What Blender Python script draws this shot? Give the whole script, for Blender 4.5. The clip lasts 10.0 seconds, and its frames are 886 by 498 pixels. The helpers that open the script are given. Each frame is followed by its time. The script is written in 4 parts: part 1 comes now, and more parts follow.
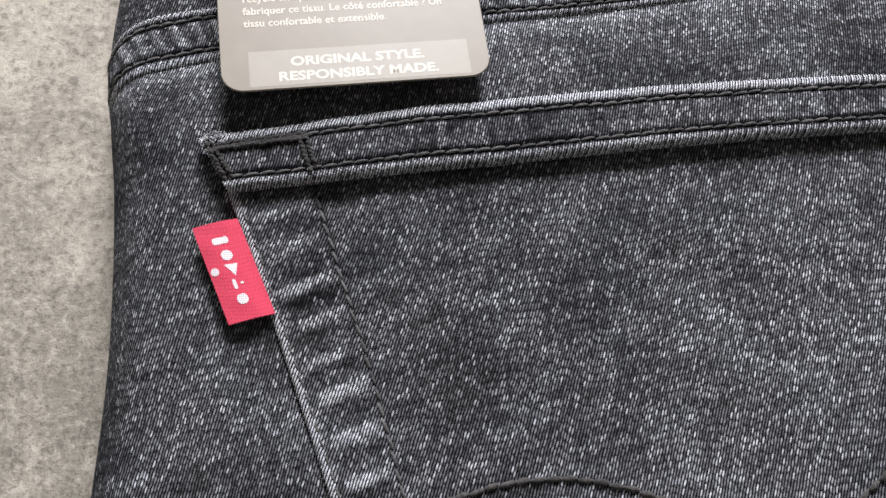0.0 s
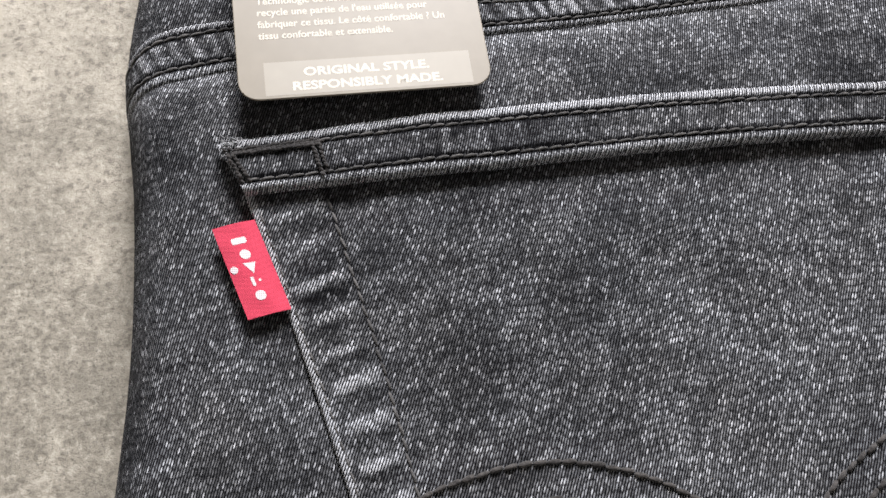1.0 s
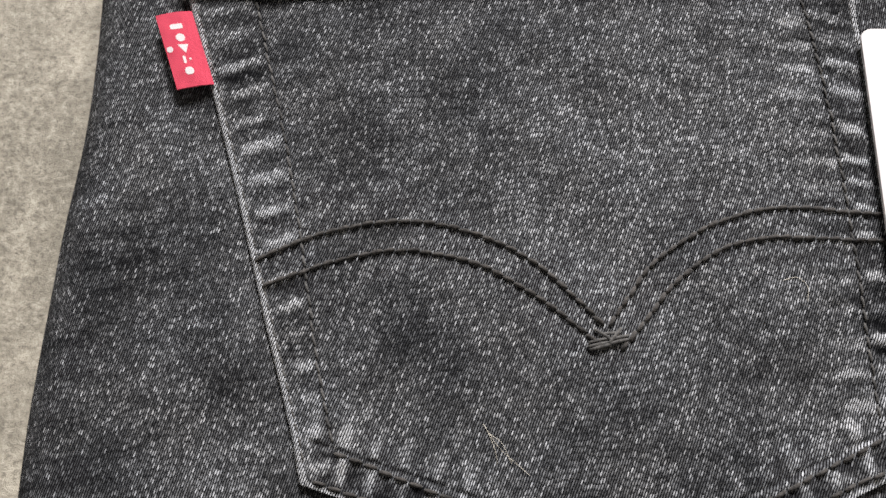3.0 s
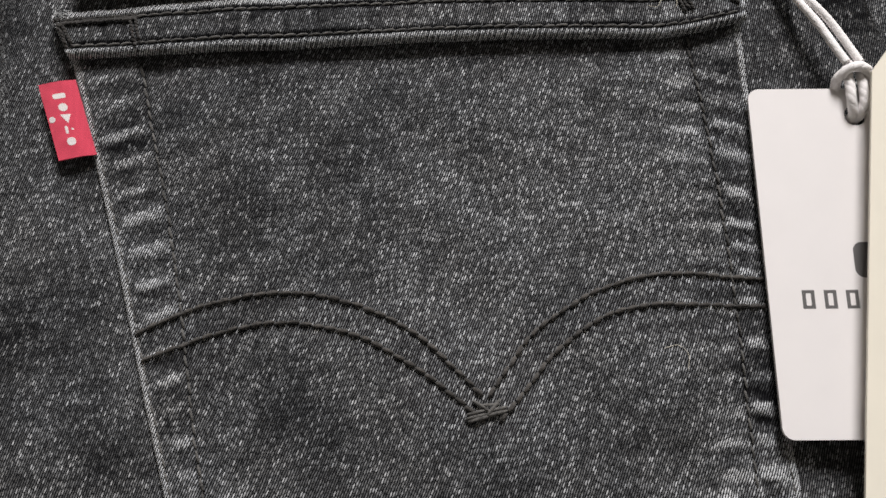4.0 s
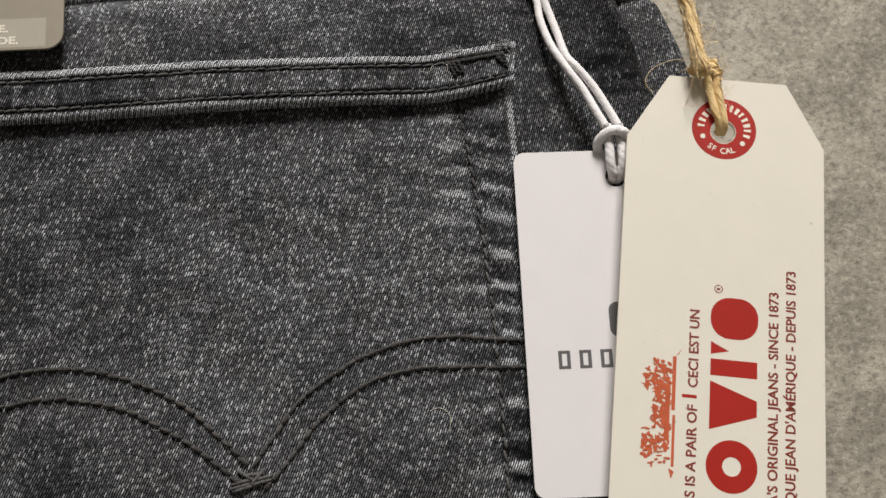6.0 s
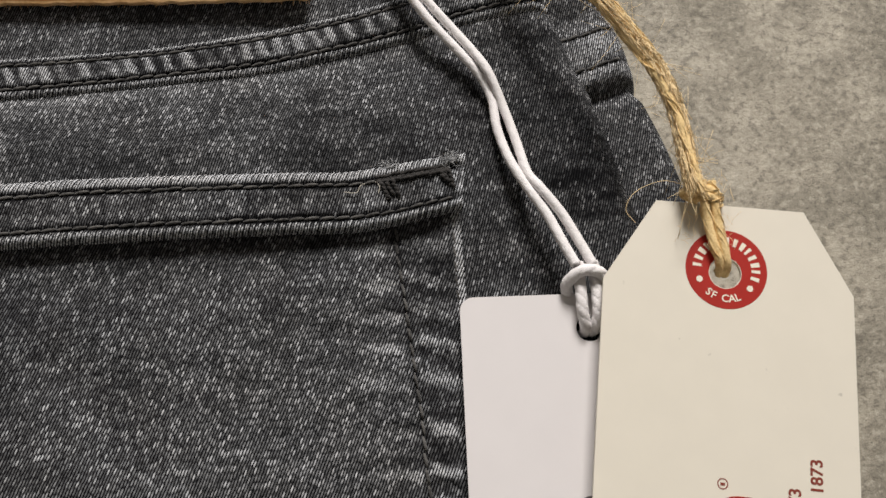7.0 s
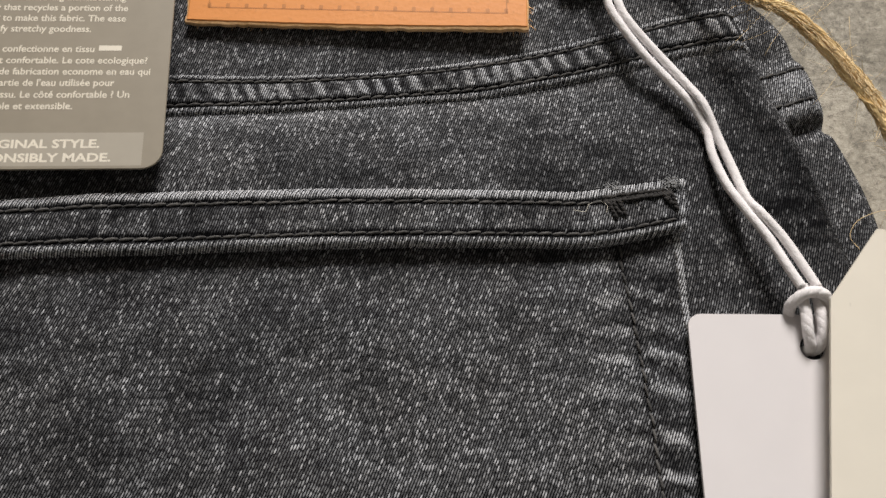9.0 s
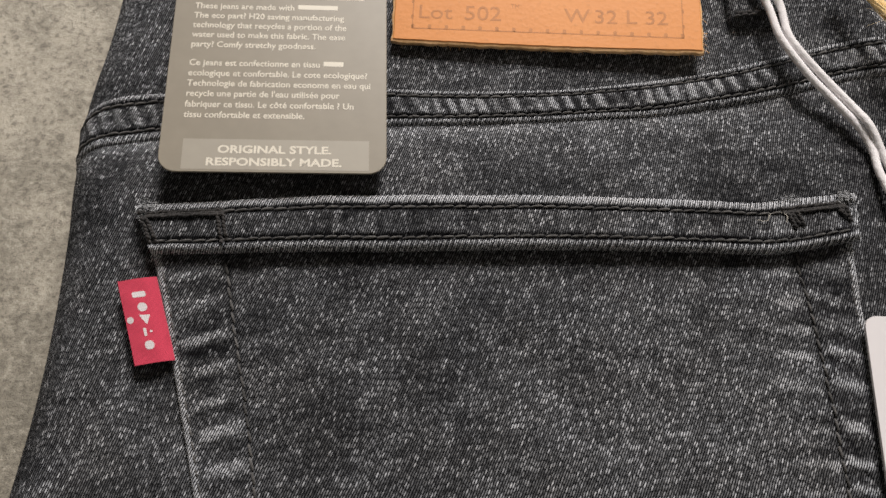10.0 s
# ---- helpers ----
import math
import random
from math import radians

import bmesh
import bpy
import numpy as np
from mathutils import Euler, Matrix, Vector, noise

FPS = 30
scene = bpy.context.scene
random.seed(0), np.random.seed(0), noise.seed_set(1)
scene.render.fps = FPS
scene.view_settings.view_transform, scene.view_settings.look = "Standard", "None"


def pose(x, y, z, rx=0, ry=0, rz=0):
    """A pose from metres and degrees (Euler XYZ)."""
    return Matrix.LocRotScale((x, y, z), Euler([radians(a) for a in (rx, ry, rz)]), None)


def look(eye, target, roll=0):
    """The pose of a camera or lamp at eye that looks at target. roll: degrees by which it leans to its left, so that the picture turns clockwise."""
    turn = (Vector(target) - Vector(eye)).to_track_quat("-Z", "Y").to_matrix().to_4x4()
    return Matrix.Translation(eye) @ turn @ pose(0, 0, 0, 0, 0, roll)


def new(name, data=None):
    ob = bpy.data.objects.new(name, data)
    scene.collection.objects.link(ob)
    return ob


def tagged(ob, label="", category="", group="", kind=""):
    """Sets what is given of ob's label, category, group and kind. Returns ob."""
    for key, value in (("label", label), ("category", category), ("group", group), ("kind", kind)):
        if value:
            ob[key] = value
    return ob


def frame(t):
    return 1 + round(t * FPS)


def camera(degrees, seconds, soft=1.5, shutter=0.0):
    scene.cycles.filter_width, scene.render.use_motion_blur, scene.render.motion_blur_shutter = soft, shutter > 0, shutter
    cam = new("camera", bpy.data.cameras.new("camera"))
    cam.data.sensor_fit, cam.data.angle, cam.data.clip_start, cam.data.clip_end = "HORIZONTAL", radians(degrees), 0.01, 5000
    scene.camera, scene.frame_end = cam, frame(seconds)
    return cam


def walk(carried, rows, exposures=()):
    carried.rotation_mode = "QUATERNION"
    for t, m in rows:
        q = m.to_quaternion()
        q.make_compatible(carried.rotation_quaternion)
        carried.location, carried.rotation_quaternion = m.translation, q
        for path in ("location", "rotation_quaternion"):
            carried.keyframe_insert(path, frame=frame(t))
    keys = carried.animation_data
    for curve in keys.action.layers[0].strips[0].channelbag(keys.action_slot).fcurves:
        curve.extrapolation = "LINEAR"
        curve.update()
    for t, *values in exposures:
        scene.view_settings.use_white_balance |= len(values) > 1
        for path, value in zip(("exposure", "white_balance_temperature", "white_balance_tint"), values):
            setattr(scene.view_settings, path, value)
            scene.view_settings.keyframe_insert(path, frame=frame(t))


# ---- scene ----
cam = camera(54.0, 10.0, soft=1.6)
PATH = [
    (0, (-0.05389, -0.07522, 0.17566), (-0.03618, -0.01584, -0.01450), 9.12),
    (0.5, (-0.05879, -0.07182, 0.16714), (-0.03785, -0.01151, -0.02240), 10.60),
    (1, (-0.05870, -0.07887, 0.18480), (-0.03766, -0.01886, -0.00482), 11.44),
    (1.5, (-0.05269, -0.10453, 0.19169), (-0.03535, -0.04586, 0.00127), 10.68),
    (2, (-0.03513, -0.13116, 0.18696), (-0.02309, -0.07764, -0.00537), 8.85),
    (2.2, (-0.03118, -0.13234, 0.19953), (-0.02161, -0.07879, 0.00707), 6.96),
    (3.5, (-0.01997, -0.11703, 0.20738), (-0.01431, -0.06717, 0.01378), 3.46),
    (4, (0.00032, -0.11051, 0.21003), (0.00596, -0.06109, 0.01632), 2.81),
    (4.5, (0.01354, -0.12209, 0.19908), (0.02036, -0.07459, 0.00492), 3.88),
    (5, (0.02195, -0.11799, 0.20035), (0.03001, -0.07175, 0.00593), 5.08),
    (5.5, (0.03825, -0.11133, 0.20391), (0.04929, -0.06496, 0.00967), 8.08),
    (6, (0.04567, -0.09850, 0.21998), (0.05917, -0.05185, 0.02596), 10.57),
    (6.2, (0.04746, -0.09289, 0.22810), (0.06126, -0.04512, 0.03437), 10.52),
    (7.3, (0.06859, -0.06139, 0.17472), (0.08271, -0.00174, -0.01565), 8.02),
    (7.5, (0.06916, -0.06025, 0.17570), (0.08323, 0.00090, -0.01420), 7.81),
    (8, (0.06305, -0.06222, 0.17881), (0.07672, 0.00147, -0.01028), 7.61),
    (8.5, (0.04374, -0.06832, 0.18188), (0.05682, -0.00309, -0.00673), 7.62),
    (9, (0.02139, -0.07251, 0.19029), (0.03196, -0.00600, 0.00196), 6.16),
    (9.5, (-0.00356, -0.07427, 0.20108), (0.00497, -0.00777, 0.01265), 5.16),
    (10, (-0.01984, -0.07763, 0.20722), (-0.01317, -0.01039, 0.01898), 4.30),
]
EXPOSURES = [(0, 0.63, 6000, 15), (1, 0.74, 6150, 14), (2, 1.05, 6100, 13), (3.5, 0.38, 6450, 12), (4.5, 0.1, 6400, 11), (6, 0.0, 6550, 11), (8, -0.08, 6650, 12), (9, 0.0, 6600, 12), (10, 0.0, 6600, 13)]

walk(cam, [(t, look(eye, target, roll)) for t, eye, target, roll in PATH], EXPOSURES)

# ---- light: a plain room with one tall window ----
TOP = -0.014            # height of the floor that the jeans lie on
world = bpy.data.worlds.new("world")
scene.world = world
world.use_nodes = True
sky = world.node_tree.nodes.new("ShaderNodeTexSky")
sky.sky_type, sky.sun_disc = "NISHITA", False
sky.sun_elevation, sky.sun_rotation = radians(40), radians(200)
world.node_tree.links.new(sky.outputs[0], world.node_tree.nodes["Background"].inputs[0])
world.node_tree.nodes["Background"].inputs[1].default_value = 0.06


def area_lamp(name, eye, target, sx, sy, power, colour):
    data = bpy.data.lights.new(name, "AREA")
    data.shape, data.size, data.size_y, data.energy, data.color = "RECTANGLE", sx, sy, power, colour
    ob = new(name, data)
    ob.matrix_world = look(eye, target)
    return ob


area_lamp("window_light", (0.35, 1.72, 1.35), (0.05, 0.0, 0.0), 0.7, 0.7, 74, (1.0, 0.97, 0.93))


# ---- node helpers ----
class Nodes:
    """Short ways to write a node material."""

    def __init__(self, name):
        self.mat = bpy.data.materials.new(name)
        self.mat.use_nodes = True
        self.tree = self.mat.node_tree
        self.bsdf = self.tree.nodes["Principled BSDF"]

    def put(self, socket, value):
        if isinstance(value, bpy.types.NodeSocket):
            self.tree.links.new(value, socket)
        else:
            socket.default_value = value

    def node(self, kind, **inputs):
        n = self.tree.nodes.new(kind)
        for key, value in inputs.items():
            self.put(n.inputs[key], value)
        return n

    def math(self, op, a, b=0.0, c=0.0):
        n = self.tree.nodes.new("ShaderNodeMath")
        n.operation = op
        for socket, value in zip(n.inputs, (a, b, c)):
            self.put(socket, value)
        return n.outputs[0]

    def dot(self, vec, axis):
        n = self.tree.nodes.new("ShaderNodeVectorMath")
        n.operation = "DOT_PRODUCT"
        self.put(n.inputs[0], vec)
        n.inputs[1].default_value = axis
        return n.outputs["Value"]

    def coords(self):
        return self.tree.nodes.new("ShaderNodeTexCoord").outputs["Object"]

    def noise(self, vec, scale, detail=3.0, rough=0.55):
        n = self.node("ShaderNodeTexNoise", Scale=scale, Detail=detail, Roughness=rough)
        self.put(n.inputs["Vector"], vec)
        return n.outputs[0]

    def ramp(self, value, lo, hi, a=0.0, b=1.0):
        n = self.tree.nodes.new("ShaderNodeMapRange")
        n.interpolation_type = "SMOOTHSTEP"
        for socket, v in zip(n.inputs, (value, lo, hi, a, b)):
            self.put(socket, v)
        return n.outputs[0]

    def mix(self, f, a, b):
        n = self.tree.nodes.new("ShaderNodeMix")
        n.data_type = "RGBA"
        self.put(n.inputs[0], f)
        for socket, v in ((n.inputs[6], a), (n.inputs[7], b)):
            self.put(socket, v if isinstance(v, bpy.types.NodeSocket) else (*v, 1.0))
        return n.outputs[2]

    def bump(self, height, distance, strength=1.0):
        n = self.node("ShaderNodeBump", Height=height, Strength=strength, Distance=distance)
        self.put(self.bsdf.inputs["Normal"], n.outputs[0])

    def done(self, colour, rough, sheen=0.0, metal=0.0):
        self.put(self.bsdf.inputs["Base Color"], colour if isinstance(colour, bpy.types.NodeSocket) else (*colour, 1.0))
        self.put(self.bsdf.inputs["Roughness"], rough)
        self.bsdf.inputs["Metallic"].default_value = metal
        self.bsdf.inputs["Specular IOR Level"].default_value = 0.3
        if sheen:
            self.bsdf.inputs["Sheen Weight"].default_value = sheen
            self.bsdf.inputs["Sheen Roughness"].default_value = 0.5
        return self.mat


def denim(name, angle=72.0, wide=0.00054, long=0.00110, base=0.33):
    """Black denim: steep twill floats in staggered rows, dyed dark and worn here and there to the white core.
    Its pattern lies along the cloth (the "flat" attribute), so it follows rolled edges."""
    k = Nodes(name)
    lie = k.node("ShaderNodeAttribute")
    lie.attribute_name = "flat"
    at = lie.outputs["Vector"]
    wobble = k.node("ShaderNodeTexNoise", Scale=330.0, Detail=3.0)
    k.put(wobble.inputs["Vector"], at)
    shift = k.tree.nodes.new("ShaderNodeVectorMath")
    shift.operation = "MULTIPLY_ADD"
    k.put(shift.inputs[0], wobble.outputs["Color"])
    shift.inputs[1].default_value = (0.0004, 0.0005, 0.0)
    k.put(shift.inputs[2], at)
    vec = shift.outputs[0]
    a = radians(angle)
    u = k.math("DIVIDE", k.dot(vec, (math.sin(a), -math.cos(a), 0.0)), wide)
    v = k.math("DIVIDE", k.dot(vec, (math.cos(a), math.sin(a), 0.0)), long)
    iu = k.math("FLOOR", u)
    white = k.tree.nodes.new("ShaderNodeTexWhiteNoise")
    white.noise_dimensions = "1D"
    k.put(white.inputs["W"], iu)
    v = k.math("ADD", v, k.math("ADD", k.math("MULTIPLY", white.outputs[0], 1.0), k.math("MULTIPLY", iu, 0.43)))
    iv = k.math("FLOOR", v)
    cell = k.tree.nodes.new("ShaderNodeCombineXYZ")
    k.put(cell.inputs[0], iu)
    k.put(cell.inputs[1], iv)
    dice = k.tree.nodes.new("ShaderNodeTexWhiteNoise")
    dice.noise_dimensions = "2D"
    k.put(dice.inputs["Vector"], cell.outputs[0])
    cloudy = k.ramp(k.noise(at, 620.0, 2.0, 0.6), 0.28, 0.72)
    r = k.math("ADD", k.math("MULTIPLY", dice.outputs[0], 0.83), k.math("MULTIPLY", cloudy, 0.17))
    fu = k.math("SUBTRACT", k.math("FRACT", u), 0.5)
    fv = k.math("SUBTRACT", k.math("FRACT", v), 0.5)
    hu = k.math("MAXIMUM", 0.0, k.math("SUBTRACT", 1.0, k.math("MULTIPLY", k.math("MULTIPLY", fu, fu), 6.2)))
    hv = k.math("MAXIMUM", 0.0, k.math("SUBTRACT", 1.0, k.math("MULTIPLY", k.math("MULTIPLY", fv, fv), 3.8)))
    float_shape = k.math("MULTIPLY", hu, hv)
    wear = k.node("ShaderNodeAttribute")
    wear.attribute_name = "wear"
    patchy = k.ramp(k.noise(at, 45.0, 3.0, 0.55), 0.3, 0.72, -0.10, 0.10)
    flatten = k.tree.nodes.new("ShaderNodeVectorMath")
    flatten.operation = "MULTIPLY"
    k.put(flatten.inputs[0], at)
    flatten.inputs[1].default_value = (0.22, 1.0, 0.4)
    streaky = k.ramp(k.noise(flatten.outputs[0], 380.0, 3.0), 0.3, 0.72, -0.085, 0.085)
    amount = k.math("MAXIMUM", k.math("ADD", k.math("ADD", wear.outputs["Fac"], base), k.math("ADD", patchy, streaky)), 0.03)
    worn = k.ramp(amount, 0.35, 1.0)
    r2 = k.math("MULTIPLY", r, r)
    # dim ribs that run on, and single pale floats on them
    uneven = k.ramp(k.noise(at, 1500.0, 2.0, 0.6), 0.25, 0.75, 0.1, 1.45)
    rib = k.math("MULTIPLY", k.ramp(hu, 0.25, 0.98), k.math("ADD", k.math("MULTIPLY", k.math("MULTIPLY", amount, uneven), 0.30), k.math("MULTIPLY", k.math("MULTIPLY", worn, worn), 0.16)))
    spark = k.ramp(r, k.math("SUBTRACT", 0.80, k.math("MULTIPLY", k.math("MAXIMUM", k.math("SUBTRACT", amount, 0.2), 0.0), 0.5)), 1.0)
    fleck = k.math("MULTIPLY", k.ramp(float_shape, 0.15, 0.85), k.math("ADD", k.math("MULTIPLY", k.math("MULTIPLY", amount, r2), 0.95), k.math("ADD", k.math("MULTIPLY", spark, 0.23), k.math("MULTIPLY", k.math("MULTIPLY", worn, worn), 0.14))))
    pale = k.math("ADD", rib, fleck)
    tint = k.mix(k.noise(at, 60.0, 3.0), (0.94, 0.99, 1.07), (1.01, 0.995, 0.99))
    light = k.tree.nodes.new("ShaderNodeVectorMath")
    light.operation = "SCALE"
    k.put(light.inputs[0], tint)
    k.put(light.inputs["Scale"], k.math("MINIMUM", pale, 0.62))
    dark = k.mix(k.noise(at, 200.0, 2.0), (0.0020, 0.0020, 0.0025), (0.0060, 0.0060, 0.0070))
    total = k.tree.nodes.new("ShaderNodeVectorMath")
    k.put(total.inputs[0], light.outputs[0])
    k.put(total.inputs[1], dark)
    k.bump(k.math("ADD", k.math("ADD", k.math("MULTIPLY", hu, 0.6), k.math("MULTIPLY", float_shape, 0.4)), k.math("MULTIPLY", pale, 0.4)), 0.00016, 0.8)
    mat = k.done(total.outputs[0], 0.9)
    k.bsdf.inputs["Specular IOR Level"].default_value = 0.02
    return mat


def plain(name, colour, rough=0.6, vary=0.06, scale=300.0, relief=0.0, sheen=0.0, metal=0.0, specks=0.0):
    k = Nodes(name)
    at = k.coords()
    n = k.noise(at, scale, 4.0)
    big = k.noise(at, scale / 12, 2.0)
    f = k.math("ADD", k.math("MULTIPLY", n, 0.6), k.math("MULTIPLY", big, 0.4))
    lo = tuple(c * (1 - vary) for c in colour)
    hi = tuple(min(1.0, c * (1 + vary)) for c in colour)
    if relief:
        k.bump(n, relief)
    c = k.mix(k.ramp(f, 0.3, 0.7), lo, hi)
    if specks:
        where = k.math("MULTIPLY", k.ramp(k.noise(at, 420.0, 2.0), 0.69, 0.76), k.ramp(k.noise(at, 38.0, 1.0), 0.5, 0.6))
        c = k.mix(k.math("MULTIPLY", where, specks), c, tuple(q * 0.45 for q in colour))
    return k.done(c, rough, sheen, metal)


def concrete():
    k = Nodes("mottled_concrete")
    at = k.coords()
    big = k.noise(at, 11.0, 4.0, 0.6)
    mid = k.noise(at, 60.0, 6.0, 0.68)
    fine = k.noise(at, 520.0, 5.0, 0.75)
    c = k.mix(k.ramp(big, 0.36, 0.66), (0.275, 0.25, 0.20), (0.44, 0.40, 0.325))
    c = k.mix(k.math("MULTIPLY", k.ramp(mid, 0.46, 0.62), 0.5), c, (0.21, 0.193, 0.155))
    c = k.mix(k.math("MULTIPLY", k.ramp(mid, 0.46, 0.36), 0.35), c, (0.56, 0.515, 0.42))
    grit = k.noise(at, 1300.0, 3.0, 0.7)
    c = k.mix(k.math("MULTIPLY", k.ramp(fine, 0.52, 0.62), 0.66), c, (0.145, 0.13, 0.105))
    c = k.mix(k.math("MULTIPLY", k.math("MULTIPLY", k.ramp(grit, 0.54, 0.66), k.ramp(big, 0.62, 0.38, 0.25, 1.0)), 0.7), c, (0.11, 0.10, 0.082))
    c = k.mix(k.math("MULTIPLY", k.ramp(fine, 0.48, 0.36), 0.4), c, (0.60, 0.555, 0.465))
    k.bump(k.math("ADD", fine, k.math("MULTIPLY", mid, 0.6)), 0.0006, 0.8)
    return k.done(c, k.ramp(mid, 0.3, 0.7, 0.5, 0.75))


def leather():
    k = Nodes("tan_leather")
    at = k.coords()
    pores = k.noise(at, 900.0, 3.0)
    c = k.mix(k.noise(at, 30.0, 3.0), (0.64, 0.24, 0.062), (0.78, 0.32, 0.092))
    c = k.mix(k.math("MULTIPLY", k.ramp(pores, 0.55, 0.75), 0.25), c, (0.42, 0.17, 0.05))
    k.bump(pores, 0.00008, 0.8)
    return k.done(c, 0.5)


def woven(name, colour, pitch=0.00035):
    """Fine ribbon weave."""
    k = Nodes(name)
    at = k.coords()
    a = k.math("SINE", k.math("MULTIPLY", k.dot(at, (0.8, 0.6, 0)), 6.283 / pitch))
    b = k.math("SINE", k.math("MULTIPLY", k.dot(at, (-0.6, 0.8, 0)), 6.283 / pitch))
    h = k.math("MULTIPLY", a, b)
    k.bump(h, 0.00005, 0.7)
    lo = tuple(c * 0.72 for c in colour)
    return k.done(k.mix(k.ramp(h, -0.7, 0.7), lo, colour), 0.75, sheen=0.2)


def strand(name, lo, hi, scale=1500.0):
    """Fibres of a cord."""
    k = Nodes(name)
    at = k.coords()
    n = k.noise(at, scale, 3.0, 0.7)
    m = k.noise(at, scale / 10, 2.0)
    k.bump(n, 0.00018, 0.9)
    return k.done(k.mix(k.ramp(k.math("ADD", k.math("MULTIPLY", n, 0.6), k.math("MULTIPLY", m, 0.4)), 0.35, 0.65), lo, hi), 0.85, sheen=0.15)


DENIM = denim("black_denim", 70.0, 0.00050, 0.00145)
DENIM_POCKET = denim("black_denim_pocket", 65.0, 0.00052, 0.00145, 0.29)
DENIM_SEAM = denim("black_denim_seam", 71.0, 0.00050, 0.00130, 0.2)
THREAD = strand("charcoal_thread", (0.026, 0.025, 0.024), (0.12, 0.115, 0.11))
TACK_THREAD = strand("dark_brown_grey_thread", (0.020, 0.018, 0.0168), (0.08, 0.073, 0.068))
TACK = strand("brown_black_thread", (0.012, 0.0108, 0.0102), (0.042, 0.038, 0.036))
CONCRETE = concrete()
LEATHER = leather()
LEATHER_EDGE = strand("raw_leather_edge", (0.60, 0.33, 0.13), (0.84, 0.54, 0.28), 900.0)
LEATHER_PRESS = plain("pressed_leather", (0.50, 0.20, 0.06), 0.5, 0.1)
RED_WEAVE = woven("red_ribbon_weave", (0.68, 0.05, 0.10))
WHITE_WEAVE = woven("white_ribbon_thread", (0.78, 0.72, 0.72), 0.0005)
CREAM_CARD = plain("cream_card", (0.735, 0.69, 0.595), 0.5, 0.02, 120.0, specks=0.6)
WHITE_CARD = plain("white_card", (0.72, 0.69, 0.69), 0.45, 0.015, 120.0)
TAUPE_CARD = plain("taupe_card", (0.255, 0.225, 0.175), 0.42, 0.05, 260.0, 0.00002)
TAUPE_BAND = plain("pale_taupe_ink", (0.34, 0.31, 0.255), 0.42, 0.04, 260.0)
RED_INK = plain("red_ink", (0.37, 0.02, 0.013), 0.5, 0.05)
ORANGE_INK = plain("orange_red_ink", (0.50, 0.105, 0.045), 0.5, 0.1)
DARK_INK = plain("maroon_ink", (0.22, 0.045, 0.03), 0.55, 0.05)
GREY_INK = plain("grey_ink", (0.11, 0.105, 0.105), 0.5, 0.05)
CARD_INK = plain("soft_pale_ink", (0.67, 0.62, 0.52), 0.5, 0.04)
PALE_INK = plain("pale_ink", (0.80, 0.75, 0.64), 0.5, 0.03)
FRAY = plain("pale_frayed_cotton", (0.33, 0.335, 0.34), 0.9, 0.3)
CORD = strand("white_cotton_cord", (0.74, 0.71, 0.71), (0.88, 0.85, 0.85), 2600.0)
JUTE = strand("jute_fibre", (0.66, 0.45, 0.19), (0.90, 0.68, 0.35), 1800.0)
JUTE_HAIR = plain("jute_hair", (0.74, 0.57, 0.33), 0.7, 0.1)
LINT = plain("pale_lint", (0.62, 0.58, 0.50), 0.8, 0.1)
WALL = plain("wall_paint", (0.34, 0.33, 0.31), 0.8, 0.03, 8.0)

# ---- mesh helpers (lengths below are in millimetres unless a comment says metres) ----
MM = 0.001


def thing(name, base, label, category, group="", kind=""):
    ob = new(name)
    ob.location = base
    return tagged(ob, label, category, group, kind)


def link_mesh(name, verts, faces, material, parent=None, label="", wear=None, smooth=True, flat=None):
    """One mesh object, from vertices in millimetres of the world, under its thing or part."""
    off = Vector((0, 0, 0))
    up = parent
    while up is not None:
        off = off + up.location
        up = up.parent
    me = bpy.data.meshes.new(name)
    me.from_pydata([(x * MM - off.x, y * MM - off.y, z * MM - off.z) for x, y, z in verts], [], faces)
    if smooth:
        me.polygons.foreach_set("use_smooth", [True] * len(me.polygons))
    if wear is not None:
        layer = me.attributes.new("wear", "FLOAT", "POINT")
        layer.data.foreach_set("value", wear)
    if flat is not None:
        layer = me.attributes.new("flat", "FLOAT_VECTOR", "POINT")
        layer.data.foreach_set("vector", [c * MM for p in flat for c in (p[0], p[1], 0.0)])
    me.materials.append(material)
    me.update()
    ob = new(name, me)
    if parent is not None:
        ob.parent = parent
    if label:
        tagged(ob, label)
    return ob


def smooth(a, b, x):
    t = min(1.0, max(0.0, (x - a) / (b - a)))
    return t * t * (3 - 2 * t)


def lerp_table(table, x):
    """Piecewise linear value from a short table of (x, value)."""
    if x <= table[0][0]:
        return table[0][1]
    for (x0, v0), (x1, v1) in zip(table, table[1:]):
        if x <= x1:
            return v0 + (v1 - v0) * (x - x0) / (x1 - x0)
    return table[-1][1]


def soft_table(table, x, r=6.0):
    return sum(lerp_table(table, x + d * r) for d in (-1, -0.5, 0, 0.5, 1)) / 5


def wave(x, y=0.0, z=0.0):
    return noise.noise((x, y, z))


